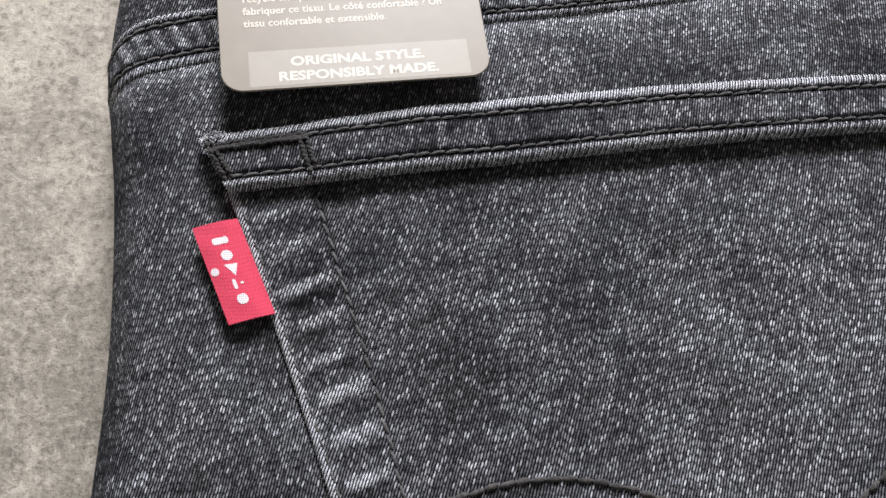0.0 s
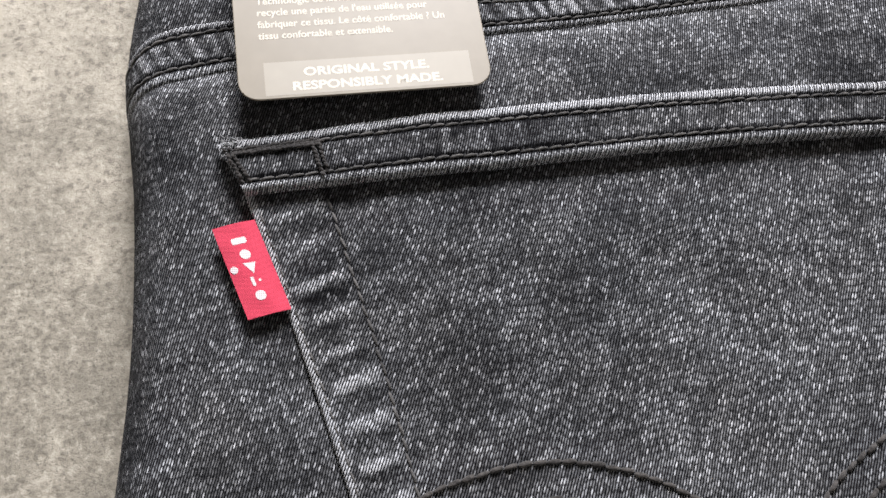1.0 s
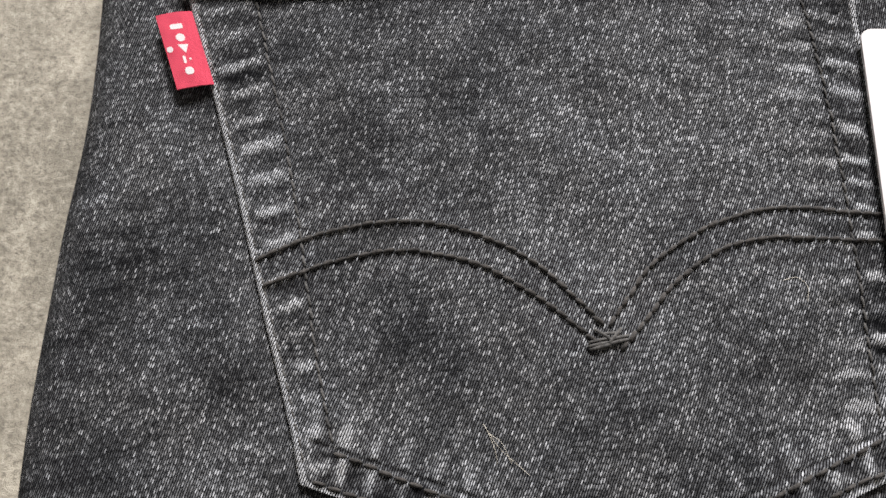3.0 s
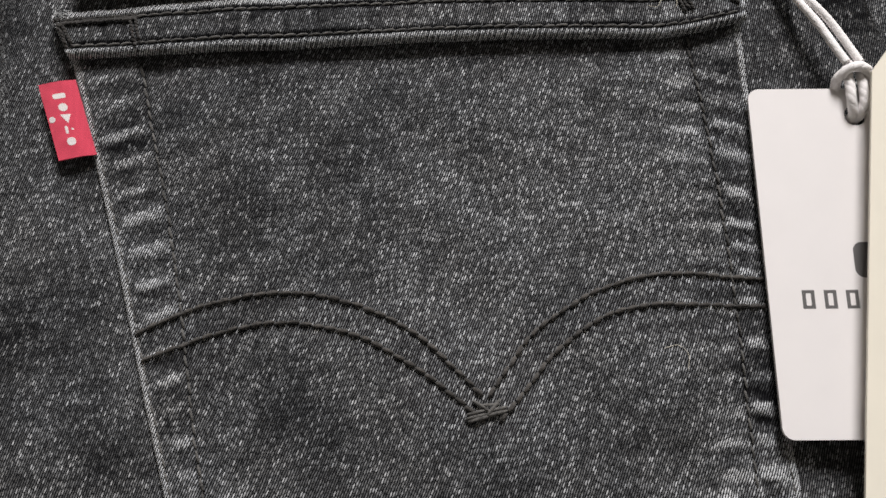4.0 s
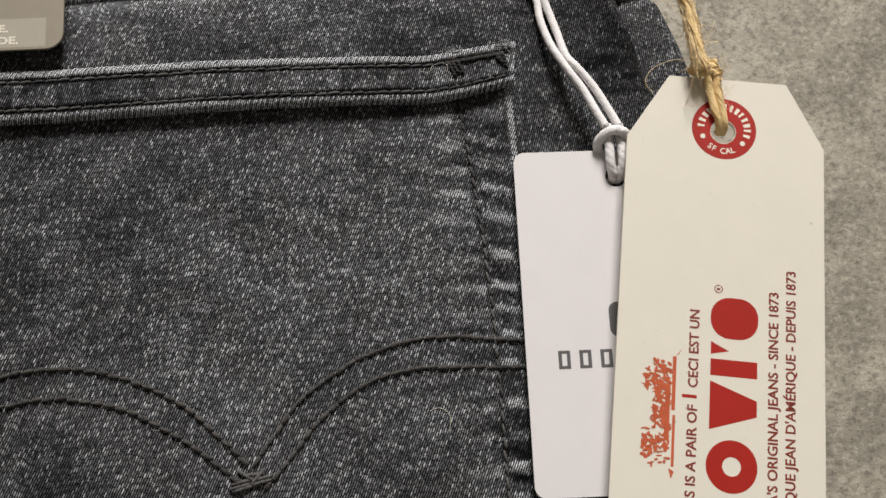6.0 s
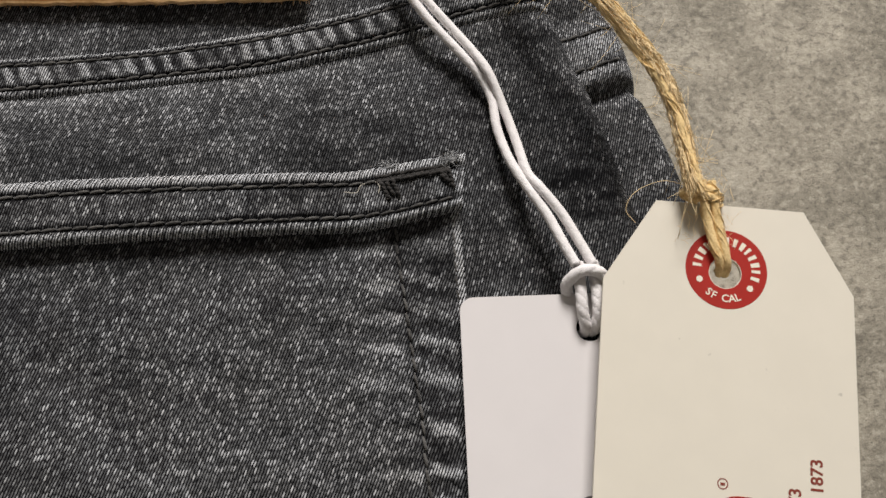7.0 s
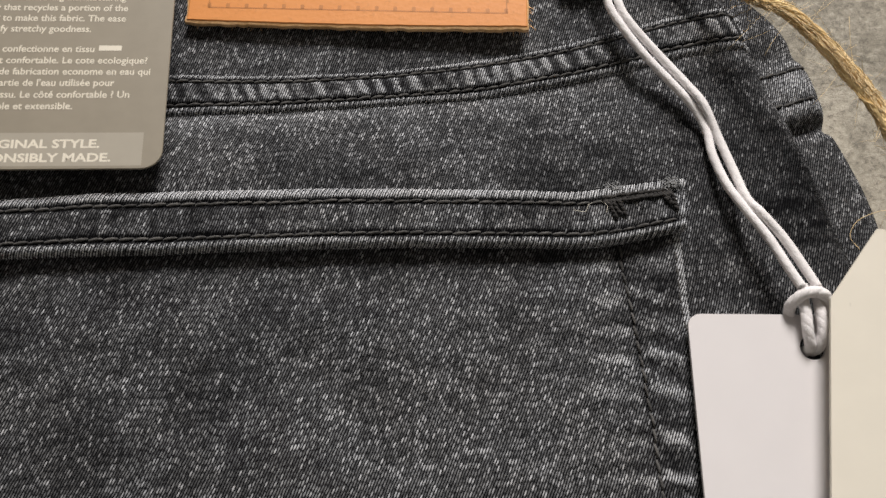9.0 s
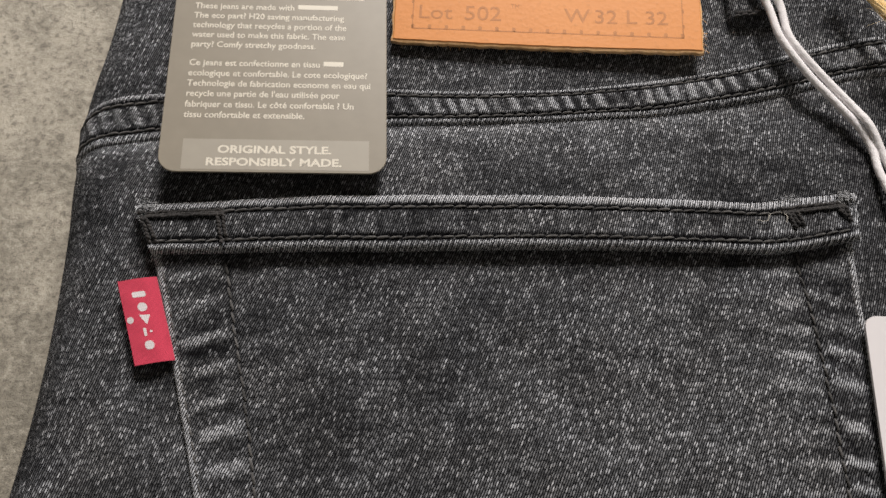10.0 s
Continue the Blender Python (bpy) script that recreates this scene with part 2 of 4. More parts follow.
def sheet(name, nu, nv, at, material, parent, label="", skirt=1.2, roll="x"):
    """A cloth sheet: at(u, v) gives x, y, z and wear; its rim is turned down by the skirt. roll: the ways in which it is curled."""
    verts, wears, faces = [], [], []
    for j in range(nv + 1):
        for i in range(nu + 1):
            x, y, z, w = at(i / nu, j / nv)
            verts.append((x, y, z))
            wears.append(w)
    row = nu + 1
    for j in range(nv):
        for i in range(nu):
            a = j * row + i
            faces.append((a, a + row, a + row + 1, a + 1))
    # place on the cloth laid flat: lengths along its curves, from the middle row and column
    flat = [[p[0], p[1]] for p in verts]
    mj, mi = nv // 2, nu // 2
    for step, start, end in ((1, mj + 1, nv + 1), (-1, mj - 1, -1)) if "y" in roll else ():
        for j in range(start, end, step):
            for i in range(row):
                k = j * row + i
                p, q = verts[k], verts[k - step * row]
                flat[k][1] = flat[k - step * row][1] + math.copysign(math.hypot(p[1] - q[1], p[2] - q[2]), p[1] - q[1])
    for step, start, end in ((1, mi + 1, nu + 1), (-1, mi - 1, -1)) if "x" in roll else ():
        for i in range(start, end, step):
            for j in range(nv + 1):
                k = j * row + i
                p, q = verts[k], verts[k - step]
                flat[k][0] = flat[k - step][0] + math.copysign(math.hypot(p[0] - q[0], p[2] - q[2]), p[0] - q[0])
    if skirt:
        rim = list(range(row)) + [j * row + nu for j in range(1, nv + 1)]
        rim += [nv * row + i for i in range(nu - 1, -1, -1)] + [j * row for j in range(nv - 1, 0, -1)]
        start = len(verts)
        for k in rim:
            x, y, z = verts[k]
            verts.append((x, y, z - skirt))
            wears.append(wears[k] * 0.6)
            i, j = k % row, k // row
            down = math.copysign(skirt, verts[k][1] - verts[row * mj + i][1]) if j in (0, nv) else 0.0
            aside = (skirt if i == nu else -skirt if i == 0 else 0.0)
            flat.append([flat[k][0] + aside, flat[k][1] + down])
        for n, k in enumerate(rim):
            m = (n + 1) % len(rim)
            faces.append((k, rim[m], start + m, start + n))
    return link_mesh(name, verts, faces, material, parent, label, wears, flat=flat)


def tube(points, radius, sides=8):
    """Vertices and faces of a round tube along points; radius may be a function of the share of the way."""
    pts = [Vector(p) for p in points]
    verts, faces = [], []
    side = None
    for i, p in enumerate(pts):
        ahead = (pts[min(i + 1, len(pts) - 1)] - pts[max(i - 1, 0)]).normalized()
        if side is None:
            side = ahead.cross(Vector((0.1, 0.2, 1))).normalized()
        side = (side - ahead * side.dot(ahead)).normalized()
        other = ahead.cross(side)
        r = radius(i / (len(pts) - 1)) if callable(radius) else radius
        for s in range(sides):
            a = 2 * math.pi * s / sides
            verts.append(tuple(p + side * (r * math.cos(a)) + other * (r * math.sin(a))))
    for i in range(len(pts) - 1):
        for s in range(sides):
            a, b = i * sides + s, i * sides + (s + 1) % sides
            faces.append((a, b, b + sides, a + sides))
    faces.append(tuple(range(sides - 1, -1, -1)))
    faces.append(tuple(range((len(pts) - 1) * sides, len(pts) * sides)))
    return verts, faces


def link_each(name, pieces, material, parent, label=""):
    """Each piece as a part of its own."""
    for v, f in pieces:
        link_mesh(name, v, f, material, parent, label)


def joined(pieces):
    verts, faces = [], []
    for v, f in pieces:
        n = len(verts)
        verts += v
        faces += [tuple(i + n for i in face) for face in f]
    return verts, faces


def curve_points(ctrl, steps=12):
    """A smooth line through the control points (Catmull-Rom)."""
    c = [Vector(p) for p in ctrl]
    c = [c[0] * 2 - c[1]] + c + [c[-1] * 2 - c[-2]]
    out = []
    for a, b, d, e in zip(c, c[1:], c[2:], c[3:]):
        for i in range(steps):
            t = i / steps
            out.append(0.5 * (2 * b + (d - a) * t + (2 * a - 5 * b + 4 * d - e) * t * t + (3 * b - a - 3 * d + e) * t ** 3))
    return out + [c[-2]]


def walk_line(points, step):
    """Points at even steps along a line."""
    pts = [Vector(p) for p in points]
    out, left = [pts[0]], step
    for a, b in zip(pts, pts[1:]):
        length = (b - a).length
        while length > 0 and left <= length:
            a = a + (b - a) * (left / length)
            length = (b - a).length
            out.append(a.copy())
            left = step
        left -= length
    return out


def stitches(name, line, height, parent, pitch=2.9, thick=0.34, material=None, label="", fill=0.93, lift=0.22, seed=1):
    """A row of lockstitches along a line in the plan; height(x, y) is the cloth below."""
    rng = random.Random(seed)
    pts = walk_line([(x, y, 0) for x, y in line], pitch)
    pieces = []
    for a, b in zip(pts, pts[1:]):
        d = b - a
        n = Vector((-d.y, d.x, 0)).normalized() * rng.uniform(-0.12, 0.12)
        lean = Vector((-d.y, d.x, 0)).normalized() * 0.16
        line3 = []
        for k in range(7):
            t = (1 - fill) / 2 + fill * k / 6
            p = a + d * t + n + lean * (t - 0.5) * 2
            z = height(p.x, p.y) + lift + 0.34 * math.sin(math.pi * k / 6) - 0.2
            line3.append((p.x, p.y, z + thick * 0.5))
        w = thick * rng.uniform(0.9, 1.12)
        pieces.append(tube(line3, lambda s, w=w: w * (0.55 + 0.45 * math.sin(math.pi * s) ** 0.5), 6))
    v, f = joined(pieces)
    return link_mesh(name, v, f, material or THREAD, parent, label)


def slab(outline, z_of, thick, bevel=0.12):
    """A thin plate over an outline (counter-clockwise in the plan), with a small bevel round its rim."""
    n = len(outline)
    cx, cy = sum(p[0] for p in outline) / n, sum(p[1] for p in outline) / n
    verts, faces = [], []

    def ring(shrink, dz):
        for i, (x, y) in enumerate(outline):
            (xa, ya), (xb, yb) = outline[i - 1], outline[(i + 1) % n]
            tx, ty = xb - xa, yb - ya
            length = math.hypot(tx, ty) or 1.0
            px, py = x - ty / length * shrink, y + tx / length * shrink
            verts.append((px, py, z_of(px, py) + dz))

    ring(bevel, -thick)
    ring(0, -thick + bevel)
    ring(0, -bevel)
    ring(bevel, 0)
    for k in range(3):
        for i in range(n):
            j = (i + 1) % n
            faces.append((k * n + i, k * n + j, (k + 1) * n + j, (k + 1) * n + i))
    faces.append(tuple(range(3 * n, 4 * n)))
    faces.append(tuple(range(n - 1, -1, -1)))
    return verts, faces


def rounded(x0, y0, x1, y1, r, steps=6):
    out = []
    for cx, cy, a0 in ((x1 - r, y0 + r, -90), (x1 - r, y1 - r, 0), (x0 + r, y1 - r, 90), (x0 + r, y0 + r, 180)):
        for i in range(steps + 1):
            a = radians(a0 + 90 * i / steps)
            out.append((cx + r * math.cos(a), cy + r * math.sin(a)))
    return out


def circle(cx, cy, r, n=40):
    return [(cx + r * math.cos(2 * math.pi * i / n), cy + r * math.sin(2 * math.pi * i / n)) for i in range(n)]


class Plate:
    """A flat card in the world: origin, and its own x and y directions, in millimetres."""

    def __init__(self, origin, ex, ey):
        self.o, self.ex = Vector(origin), Vector(ex).normalized()
        self.n = self.ex.cross(Vector(ey)).normalized()
        self.ey = self.n.cross(self.ex)

    def __call__(self, x, y, z=0.0):
        return tuple(self.o + self.ex * x + self.ey * y + self.n * z)

    def lay(self, vf):
        v, f = vf
        return [self(*p) for p in v], f


def holed_plate(outline, hole, thick):
    """A plate with one round hole: bridge the outline to the hole on both faces."""
    bm = bmesh.new()
    rings = []
    for loop, dz in ((outline, 0.0), (hole, 0.0)):
        vs = [bm.verts.new((x, y, dz)) for x, y in loop]
        rings.append([bm.edges.new((vs[i], vs[(i + 1) % len(vs)])) for i in range(len(vs))])
    bmesh.ops.triangle_fill(bm, use_beauty=True, edges=rings[0] + rings[1], normal=(0, 0, 1))
    made = bmesh.ops.extrude_face_region(bm, geom=list(bm.faces))
    for v in made["geom"]:
        if isinstance(v, bmesh.types.BMVert):
            v.co.z -= thick
    bmesh.ops.recalc_face_normals(bm, faces=bm.faces)
    bm.verts.index_update()
    verts = [tuple(v.co) for v in bm.verts]
    faces = [tuple(v.index for v in f.verts) for f in bm.faces]
    bm.free()
    return verts, faces


def lettering(text, size, x, y, angle=0.0, align="LEFT", weight=0.0, stretch=1.0):
    """Vertices and faces of a line of print, its baseline start at x, y of a card."""
    data = bpy.data.curves.new("print", "FONT")
    data.body, data.size, data.align_x, data.offset, data.extrude = text, size, align, weight, 0.012
    data.resolution_u = 3
    ob = new("print", data)
    me = bpy.data.meshes.new_from_object(ob.evaluated_get(bpy.context.evaluated_depsgraph_get()))
    c, s = math.cos(radians(angle)), math.sin(radians(angle))
    verts = [(x + c * v.co.x * stretch - s * v.co.y, y + s * v.co.x * stretch + c * v.co.y, v.co.z + 0.03) for v in me.vertices]
    faces = [tuple(p.vertices) for p in me.polygons]
    bpy.data.objects.remove(ob)
    bpy.data.curves.remove(data)
    bpy.data.meshes.remove(me)
    return verts, faces


def printed(name, plate, shapes, material, parent, label=""):
    v, f = plate.lay(joined(shapes))
    return link_mesh(name, v, f, material, parent, label, smooth=False)


def flat_shape(outline, z=0.03):
    n = len(outline)
    verts = [(x, y, z) for x, y in outline] + [(x, y, z - 0.025) for x, y in outline]
    faces = [tuple(range(n))] + [(i, i + n, (i + 1) % n + n, (i + 1) % n) for i in range(n)]
    return verts, faces


def bar(x0, y0, x1, y1):
    return flat_shape([(x0, y0), (x1, y0), (x1, y1), (x0, y1)])


def arc_band(cx, cy, r0, r1, a0, a1, z=0.03):
    n = max(3, int(abs(a1 - a0) / 6))
    angles = [radians(a0 + (a1 - a0) * i / n) for i in range(n + 1)]
    return flat_shape([(cx + r1 * math.cos(a), cy + r1 * math.sin(a)) for a in angles] + [(cx + r0 * math.cos(a), cy + r0 * math.sin(a)) for a in reversed(angles)], z)


# ---- the room: floor, walls, ceiling ----
def box(name, lo, hi, material, label="", category="", parent=None):
    (x0, y0, z0), (x1, y1, z1) = lo, hi
    v = [(x / MM, y / MM, z / MM) for z in (z0, z1) for x, y in ((x0, y0), (x1, y0), (x1, y1), (x0, y1))]
    f = [(3, 2, 1, 0), (4, 5, 6, 7), (0, 1, 5, 4), (1, 2, 6, 5), (2, 3, 7, 6), (3, 0, 4, 7)]
    ob = link_mesh(name, v, f, material, parent, smooth=False)
    return tagged(ob, label, category, kind="structure") if label else ob


box("floor", (-1.9, -1.9, TOP - 0.02), (1.9, 1.9, TOP), CONCRETE, "mottled warm grey concrete floor with dark specks", "floor")
box("wall_south", (-2.0, -2.0, TOP - 0.02), (2.0, -1.9, 2.5), WALL, "plain grey painted wall", "wall")
box("wall_west", (-2.0, -1.9, TOP - 0.02), (-1.9, 1.9, 2.5), WALL, "plain grey painted wall", "wall")
box("wall_east", (1.9, -1.9, TOP - 0.02), (2.0, 1.9, 2.5), WALL, "plain grey painted wall", "wall")
north = box("wall_north", (-2.0, 1.9, TOP - 0.02), (-0.5, 2.0, 2.5), WALL, "plain grey painted wall round a tall window opening", "wall")
box("wall_piece", (1.2, 1.9, TOP - 0.02), (2.0, 2.0, 2.5), WALL, parent=north)
box("wall_piece", (-0.5, 1.9, TOP - 0.02), (1.2, 2.0, 0.6), WALL, parent=north)
box("wall_piece", (-0.5, 1.9, 2.2), (1.2, 2.0, 2.5), WALL, parent=north)
box("ceiling", (-2.0, -2.0, 2.5), (2.0, 2.0, 2.6), WALL, "plain grey painted ceiling", "ceiling")

# ---- the jeans ----
LEFT = [(-260, -128), (-100, -116.5), (-89, -114.8), (-73, -113.2), (-57, -110.4), (-40, -107.8), (-15, -106), (8, -105.6), (16, -107), (34, -107), (42, -104.5), (49, -103), (68, -100.5), (120, -97)]
RIGHT = [(-260, 124), (-60, 126), (-30, 122), (-15, 117), (7, 113.2), (16, 111.4), (30, 107.6), (39, 105.2), (47, 103), (120, 98)]
OUTER = [(-60, 137), (-4, 134.5), (7, 131.5), (18, 128.0), (32, 125.8), (46, 121.5), (55, 114), (70, 108), (120, 104)]


def edge_left(y):
    return soft_table(LEFT, y, 9)


def edge_right(y):
    return soft_table(RIGHT, y, 6)


def cloth_top(x, y):
    """Height of the back panel before it rounds down at the sides."""
    z = 22.0 - 5.5 * smooth(3, 27, y) * (1 - 0.6 * smooth(60, 108, x)) + 0.5 * wave(x / 38, y / 38) + 0.3 * wave(x / 13, y / 19, 3.1)
    z += 0.55 * smooth(-70, 20, x) * smooth(0, 6, y) * smooth(34, 24, y) * wave(x / 24 + 0.1 * y, (y - 0.12 * x) / 4.2, 6.6)
    z += 0.5 * smooth(-2, -40, y) * wave(x / 60, y / 50, 8.0) + 1.1 * smooth(-62, -80, x) * smooth(-30, -60, y) * wave((x + 0.6 * y) / 26, y / 60, 4.4)
    return z


def panel(x, y):
    z = cloth_top(x, y)
    q = (edge_left(y) + 17 - x) / 17
    if q > 0:
        z = -13.6 + (z + 13.6) * max(0.0, 1 - min(q, 1.0) ** 2.6) ** 0.5
    q = (x - edge_right(y) + 6) / 6
    if q > 0:
        z -= 5.5 * min(q, 1.0) ** 2.2
    return z


jeans = thing("jeans", (0, 0, TOP), "folded faded black denim jeans lying back side up on the floor", "jeans")


def smudge(x, y):
    """Dark unworn spots of the dye."""
    return sum(k * math.exp(-((x - a) / r) ** 2 - ((y - b) / r) ** 2) for a, b, r, k in SMUDGES)


SMUDGES = ((-83.0, -72.0, 11, 0.10), (-70.5, -106.0, 9, 0.10), (-22.0, -46.0, 16, 0.07), (-95.0, -85.0, 9, 0.1), (-30.0, -108.0, 14, 0.07))


def panel_at(u, v):
    y = -235 + 347 * v
    a, b = edge_left(y), edge_right(y)
    s = u * u / (u * u + 0.09 * (1 - u)) if u < 1 else 1.0
    x = a + (b - a) * s
    wear = 0.05 * wave(x / 20, y / 20, 5.0) + 0.02
    # tone by region: paler above the yoke, darker below it and towards both sides
    wear += 0.07 * smooth(32, 40, y) - 0.05 * smooth(20, 10, y) * smooth(-20, 0, y)
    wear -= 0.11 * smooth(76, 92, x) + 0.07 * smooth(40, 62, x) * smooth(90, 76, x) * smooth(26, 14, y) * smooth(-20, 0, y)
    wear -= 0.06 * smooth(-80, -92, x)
    wear -= smudge(x, y)
    wear += 0.26 * smooth(3.5, 0, abs(y - yoke_low(x) + 1.5))
    return x, y, panel(x, y), wear


YOKE_TOP = [(-106, 28.5), (-100, 30.5), (-92, 32.4), (-80, 33), (-25, 33.5), (-10, 32.6), (4, 32.4), (21, 32.6), (39, 34.6), (57, 37.4), (75, 41.2), (91, 44.4), (103, 45.6)]
YOKE_LOW = [(-106, 15.2), (-100, 16.8), (-91, 18.1), (-80, 19.6), (-40, 22.5), (-12, 23.0), (5, 23.0), (22, 23.6), (39, 24.5), (56, 27.0), (68, 28.8), (86, 32.4), (103, 34.4)]


def yoke_top(x):
    return soft_table(YOKE_TOP, x) - 0.5


def yoke_low(x):
    return soft_table(YOKE_LOW, x) - 0.5


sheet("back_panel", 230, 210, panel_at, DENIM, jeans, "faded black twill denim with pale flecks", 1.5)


def under_at(u, v):
    y = -90 + 195 * v
    b = soft_table(OUTER, y, 5)
    x = 70 + (b - 70) * (1 - (1 - u) ** 2)
    z = 12.5 + 0.6 * wave(x / 22, y / 22, 2.0) - 2.0 * smooth(40, 60, y)
    q = (x - b + 9) / 9
    if q > 0:
        z = -13.6 + (z + 13.6) * max(0.0, 1 - min(q, 1.0) ** 2.6) ** 0.5
    wear = 0.1 + 0.05 * wave(x / 12, y / 12)
    s = (y - 24 - 0.28 * (x - 110))
    if -9 < s < 9:
        z += 1.6 * (1 - (s / 9) ** 4)
        wear += (0.36 + 0.2 * wave(x / 2.5, y / 6) + 0.15 * math.sin(x * 6.283 / 1.2)) * (1 - (s / 9) ** 4)
        for row in (-3.0, 5.6):
            z -= 0.5 * math.exp(-((s - row) / 0.6) ** 2)
            wear -= 0.45 * math.exp(-((s - row) / 0.7) ** 2)
    z -= 2.6 * math.exp(-((s + 10.0) / 2.2) ** 2) * smooth(106, 113, x) + 0.9 * math.exp(-((s - 11) / 2.6) ** 2)
    return x, y, z, wear


def under_height(x, y):
    b = soft_table(OUTER, y, 5)
    u = 1 - math.sqrt(max(0.0, 1 - (x - 70) / (b - 70)))
    return under_at(u, (y + 90) / 195)[2]


under = sheet("under_panel", 150, 260, under_at, DENIM_SEAM, jeans, "black denim of the folded side beneath", 1.2)
for off in (-3.0, 5.6):
    stitches("seam_stitching", [(x, 24 + off + 0.28 * (x - 110)) for x in range(104, 124, 2)], under_height, under, seed=5)


def band(name, x0, x1, top, low, height, thick, nu, parent, label, grooves, wears, seed, under=2.0, pitch=1.15, puff=0.0, slant=0.0, ropes=0.8):
    """A double-stitched seam band between two lines, with rolled edges and sunk stitch rows."""

    def at(u, v):
        xs = x0 + slant * v
        xe = x1 - 0.4 * slant * v
        x = xs + (xe - xs) * u
        y = top(x) + (low(x) - top(x)) * v
        e = 2 * v - 1
        z = height(x, y) + thick * max(0.0, 1 - abs(e) ** 3.2) ** 0.6
        w = 0.0
        for g in grooves:
            z -= 0.75 * math.exp(-((v - g) / 0.055) ** 2)
            w -= 0.4 * math.exp(-((v - g) / 0.06) ** 2)
        # ropes between the rows
        rope = ropes * math.sin((x + 0.4 * y) * 6.283 / 4.1 + 3.5 * wave(x / 14, seed)) * (0.8 + 0.7 * wave(x / 6, seed + 1.0)) + (1.7 - ropes) * wave(x / 1.9, v * 1.2, seed + 4.0)
        mid = smooth(grooves[0] + 0.02, grooves[0] + 0.12, v) * smooth(grooves[1] - 0.02, grooves[1] - 0.12, v)
        z += 0.26 * rope * mid
        w += mid * wears[1] * (0.35 + 0.65 * max(-0.5, rope)) * (0.5 + 0.9 * smooth(-0.35, 0.3, wave(x / 28, seed + 9.0)))
        edge_hi = smooth(grooves[0] - 0.04, grooves[0] - 0.11, v)
        edge_lo = smooth(grooves[1] + 0.04, grooves[1] + 0.1, v)
        w += edge_hi * (wears[0] + 0.15 * wave(x / 3.0, seed + 2.0)) + edge_lo * (wears[2] + 0.2 * wave(x / 3.0, seed + 7.0))
        z += 0.12 * wave(x / 3.2, v * 3, seed) * (edge_hi + edge_lo)
        # coarse slanting ribs of the cloth over the rolled edges
        rib = math.sin((x - 0.45 * (y - top(x))) * 6.283 / pitch + 1.6 * wave(x / 5.0, seed + 3.0))
        z += 0.17 * rib * (edge_hi + edge_lo)
        w += (0.58 * rib - 0.12) * (edge_hi + 0.9 * edge_lo)
        z += puff * smooth(0.55, 0.95, v) * (0.75 + 0.6 * wave(x / 19, seed + 6.0))
        w += 0.55 * smooth(2.2, 0.2, min(x - xs, xe - x) + 0.5 * wave(y / 1.3, seed))
        return x, y, z, w

    ob = sheet(name, nu, 26, at, DENIM_SEAM, parent, label, under, "y")

    def row(g, a=None, b=None):
        a, b = a if a is not None else x0 + 1, b if b is not None else x1 - 1
        n = int(b - a)
        return [(a + (b - a) * i / n, top(a + (b - a) * i / n) * (1 - g) + low(a + (b - a) * i / n) * g) for i in range(n + 1)]

    def over(x, y):
        v = min(1.0, max(0.0, (y - top(x)) / (low(x) - top(x))))
        xs = x0 + slant * v
        return at(min(1.0, max(0.0, (x - xs) / (x1 - 0.4 * slant * v - xs))), v)[2]

    return ob, row, over


def yoke_base(x, y):
    return panel(min(max(x, edge_left(y) + 0.25), edge_right(y) - 0.3), y)


yoke, yoke_row, yoke_over = band("yoke_seam", -105.5, 105.2, yoke_top, yoke_low, yoke_base, 1.4, 760, jeans, "raised double-stitched yoke seam with worn pale edges", (0.2, 0.78), (0.74, 0.95, 0.70), 1.7)
for g in (0.2, 0.78):
    stitches("seam_stitching", yoke_row(g), yoke_over, yoke, seed=int(g * 100))


# waistband with its belt loop, above the yoke
def waist_at(u, v):
    x = -95 + 192 * u
    y = 74 + 36 * v
    return x, y, panel(x, y) + 2.4 * max(0.0, 1 - abs(2 * v - 1) ** 6) ** 0.5, 0.12


sheet("waistband", 120, 14, waist_at, DENIM_SEAM, jeans, "black denim waistband", 3)


def loop_at(u, v):
    x, y = 62.5 + 13.5 * u, 49.5 + 50 * v
    e = 2 * u - 1
    return x, y, panel(x, y) + 1.2 + 2.3 * math.sin(math.pi * min(1.0, v * 1.4)) ** 0.6 + 0.8 * (1 - e ** 4), 0.1 + 0.12 * abs(e) - 0.12 * smooth(0.1, 0.0, v)


loop = sheet("belt_loop", 16, 40, loop_at, DENIM_SEAM, jeans, "black denim belt loop", 2.5)
stitches("bar_tack", [(63, 51.5), (75.5, 51.5), (63, 52.4), (75.5, 52.4)], lambda x, y: loop_at((x - 62.5) / 13.5, 0.05)[2], loop, 2.0, 0.4, TACK)

# the pocket
POCKET_L = [(-160, -53), (-125, -53.2), (-116, -54.5), (-105, -56.9), (-92, -59.8), (-78, -62.8), (-60, -66.6), (-47, -69.6), (-35, -72.3), (-24, -74.8), (-16, -77), (-5, -79.6)]
POCKET_R = [(-160, 76.6), (-127, 76.7), (-118, 77.0), (-109, 76.6), (-80, 78), (-46, 79.6), (-28, 79.8), (-14, 80.2), (-5, 81)]
INNER_L = [(-120, -45.6), (-115, -46.6), (-99, -49.2), (-79, -51.4), (-63, -53.2), (-48, -55.5), (-30, -58.9), (-12, -62.2)]
INNER_R = [(-122, 67.5), (-110, 68), (-89, 68.8), (-68, 69.3), (-50, 69.0), (-35, 68.2), (-20, 67.4), (-12, 67.4)]
POINT = (13.0, -151.0)


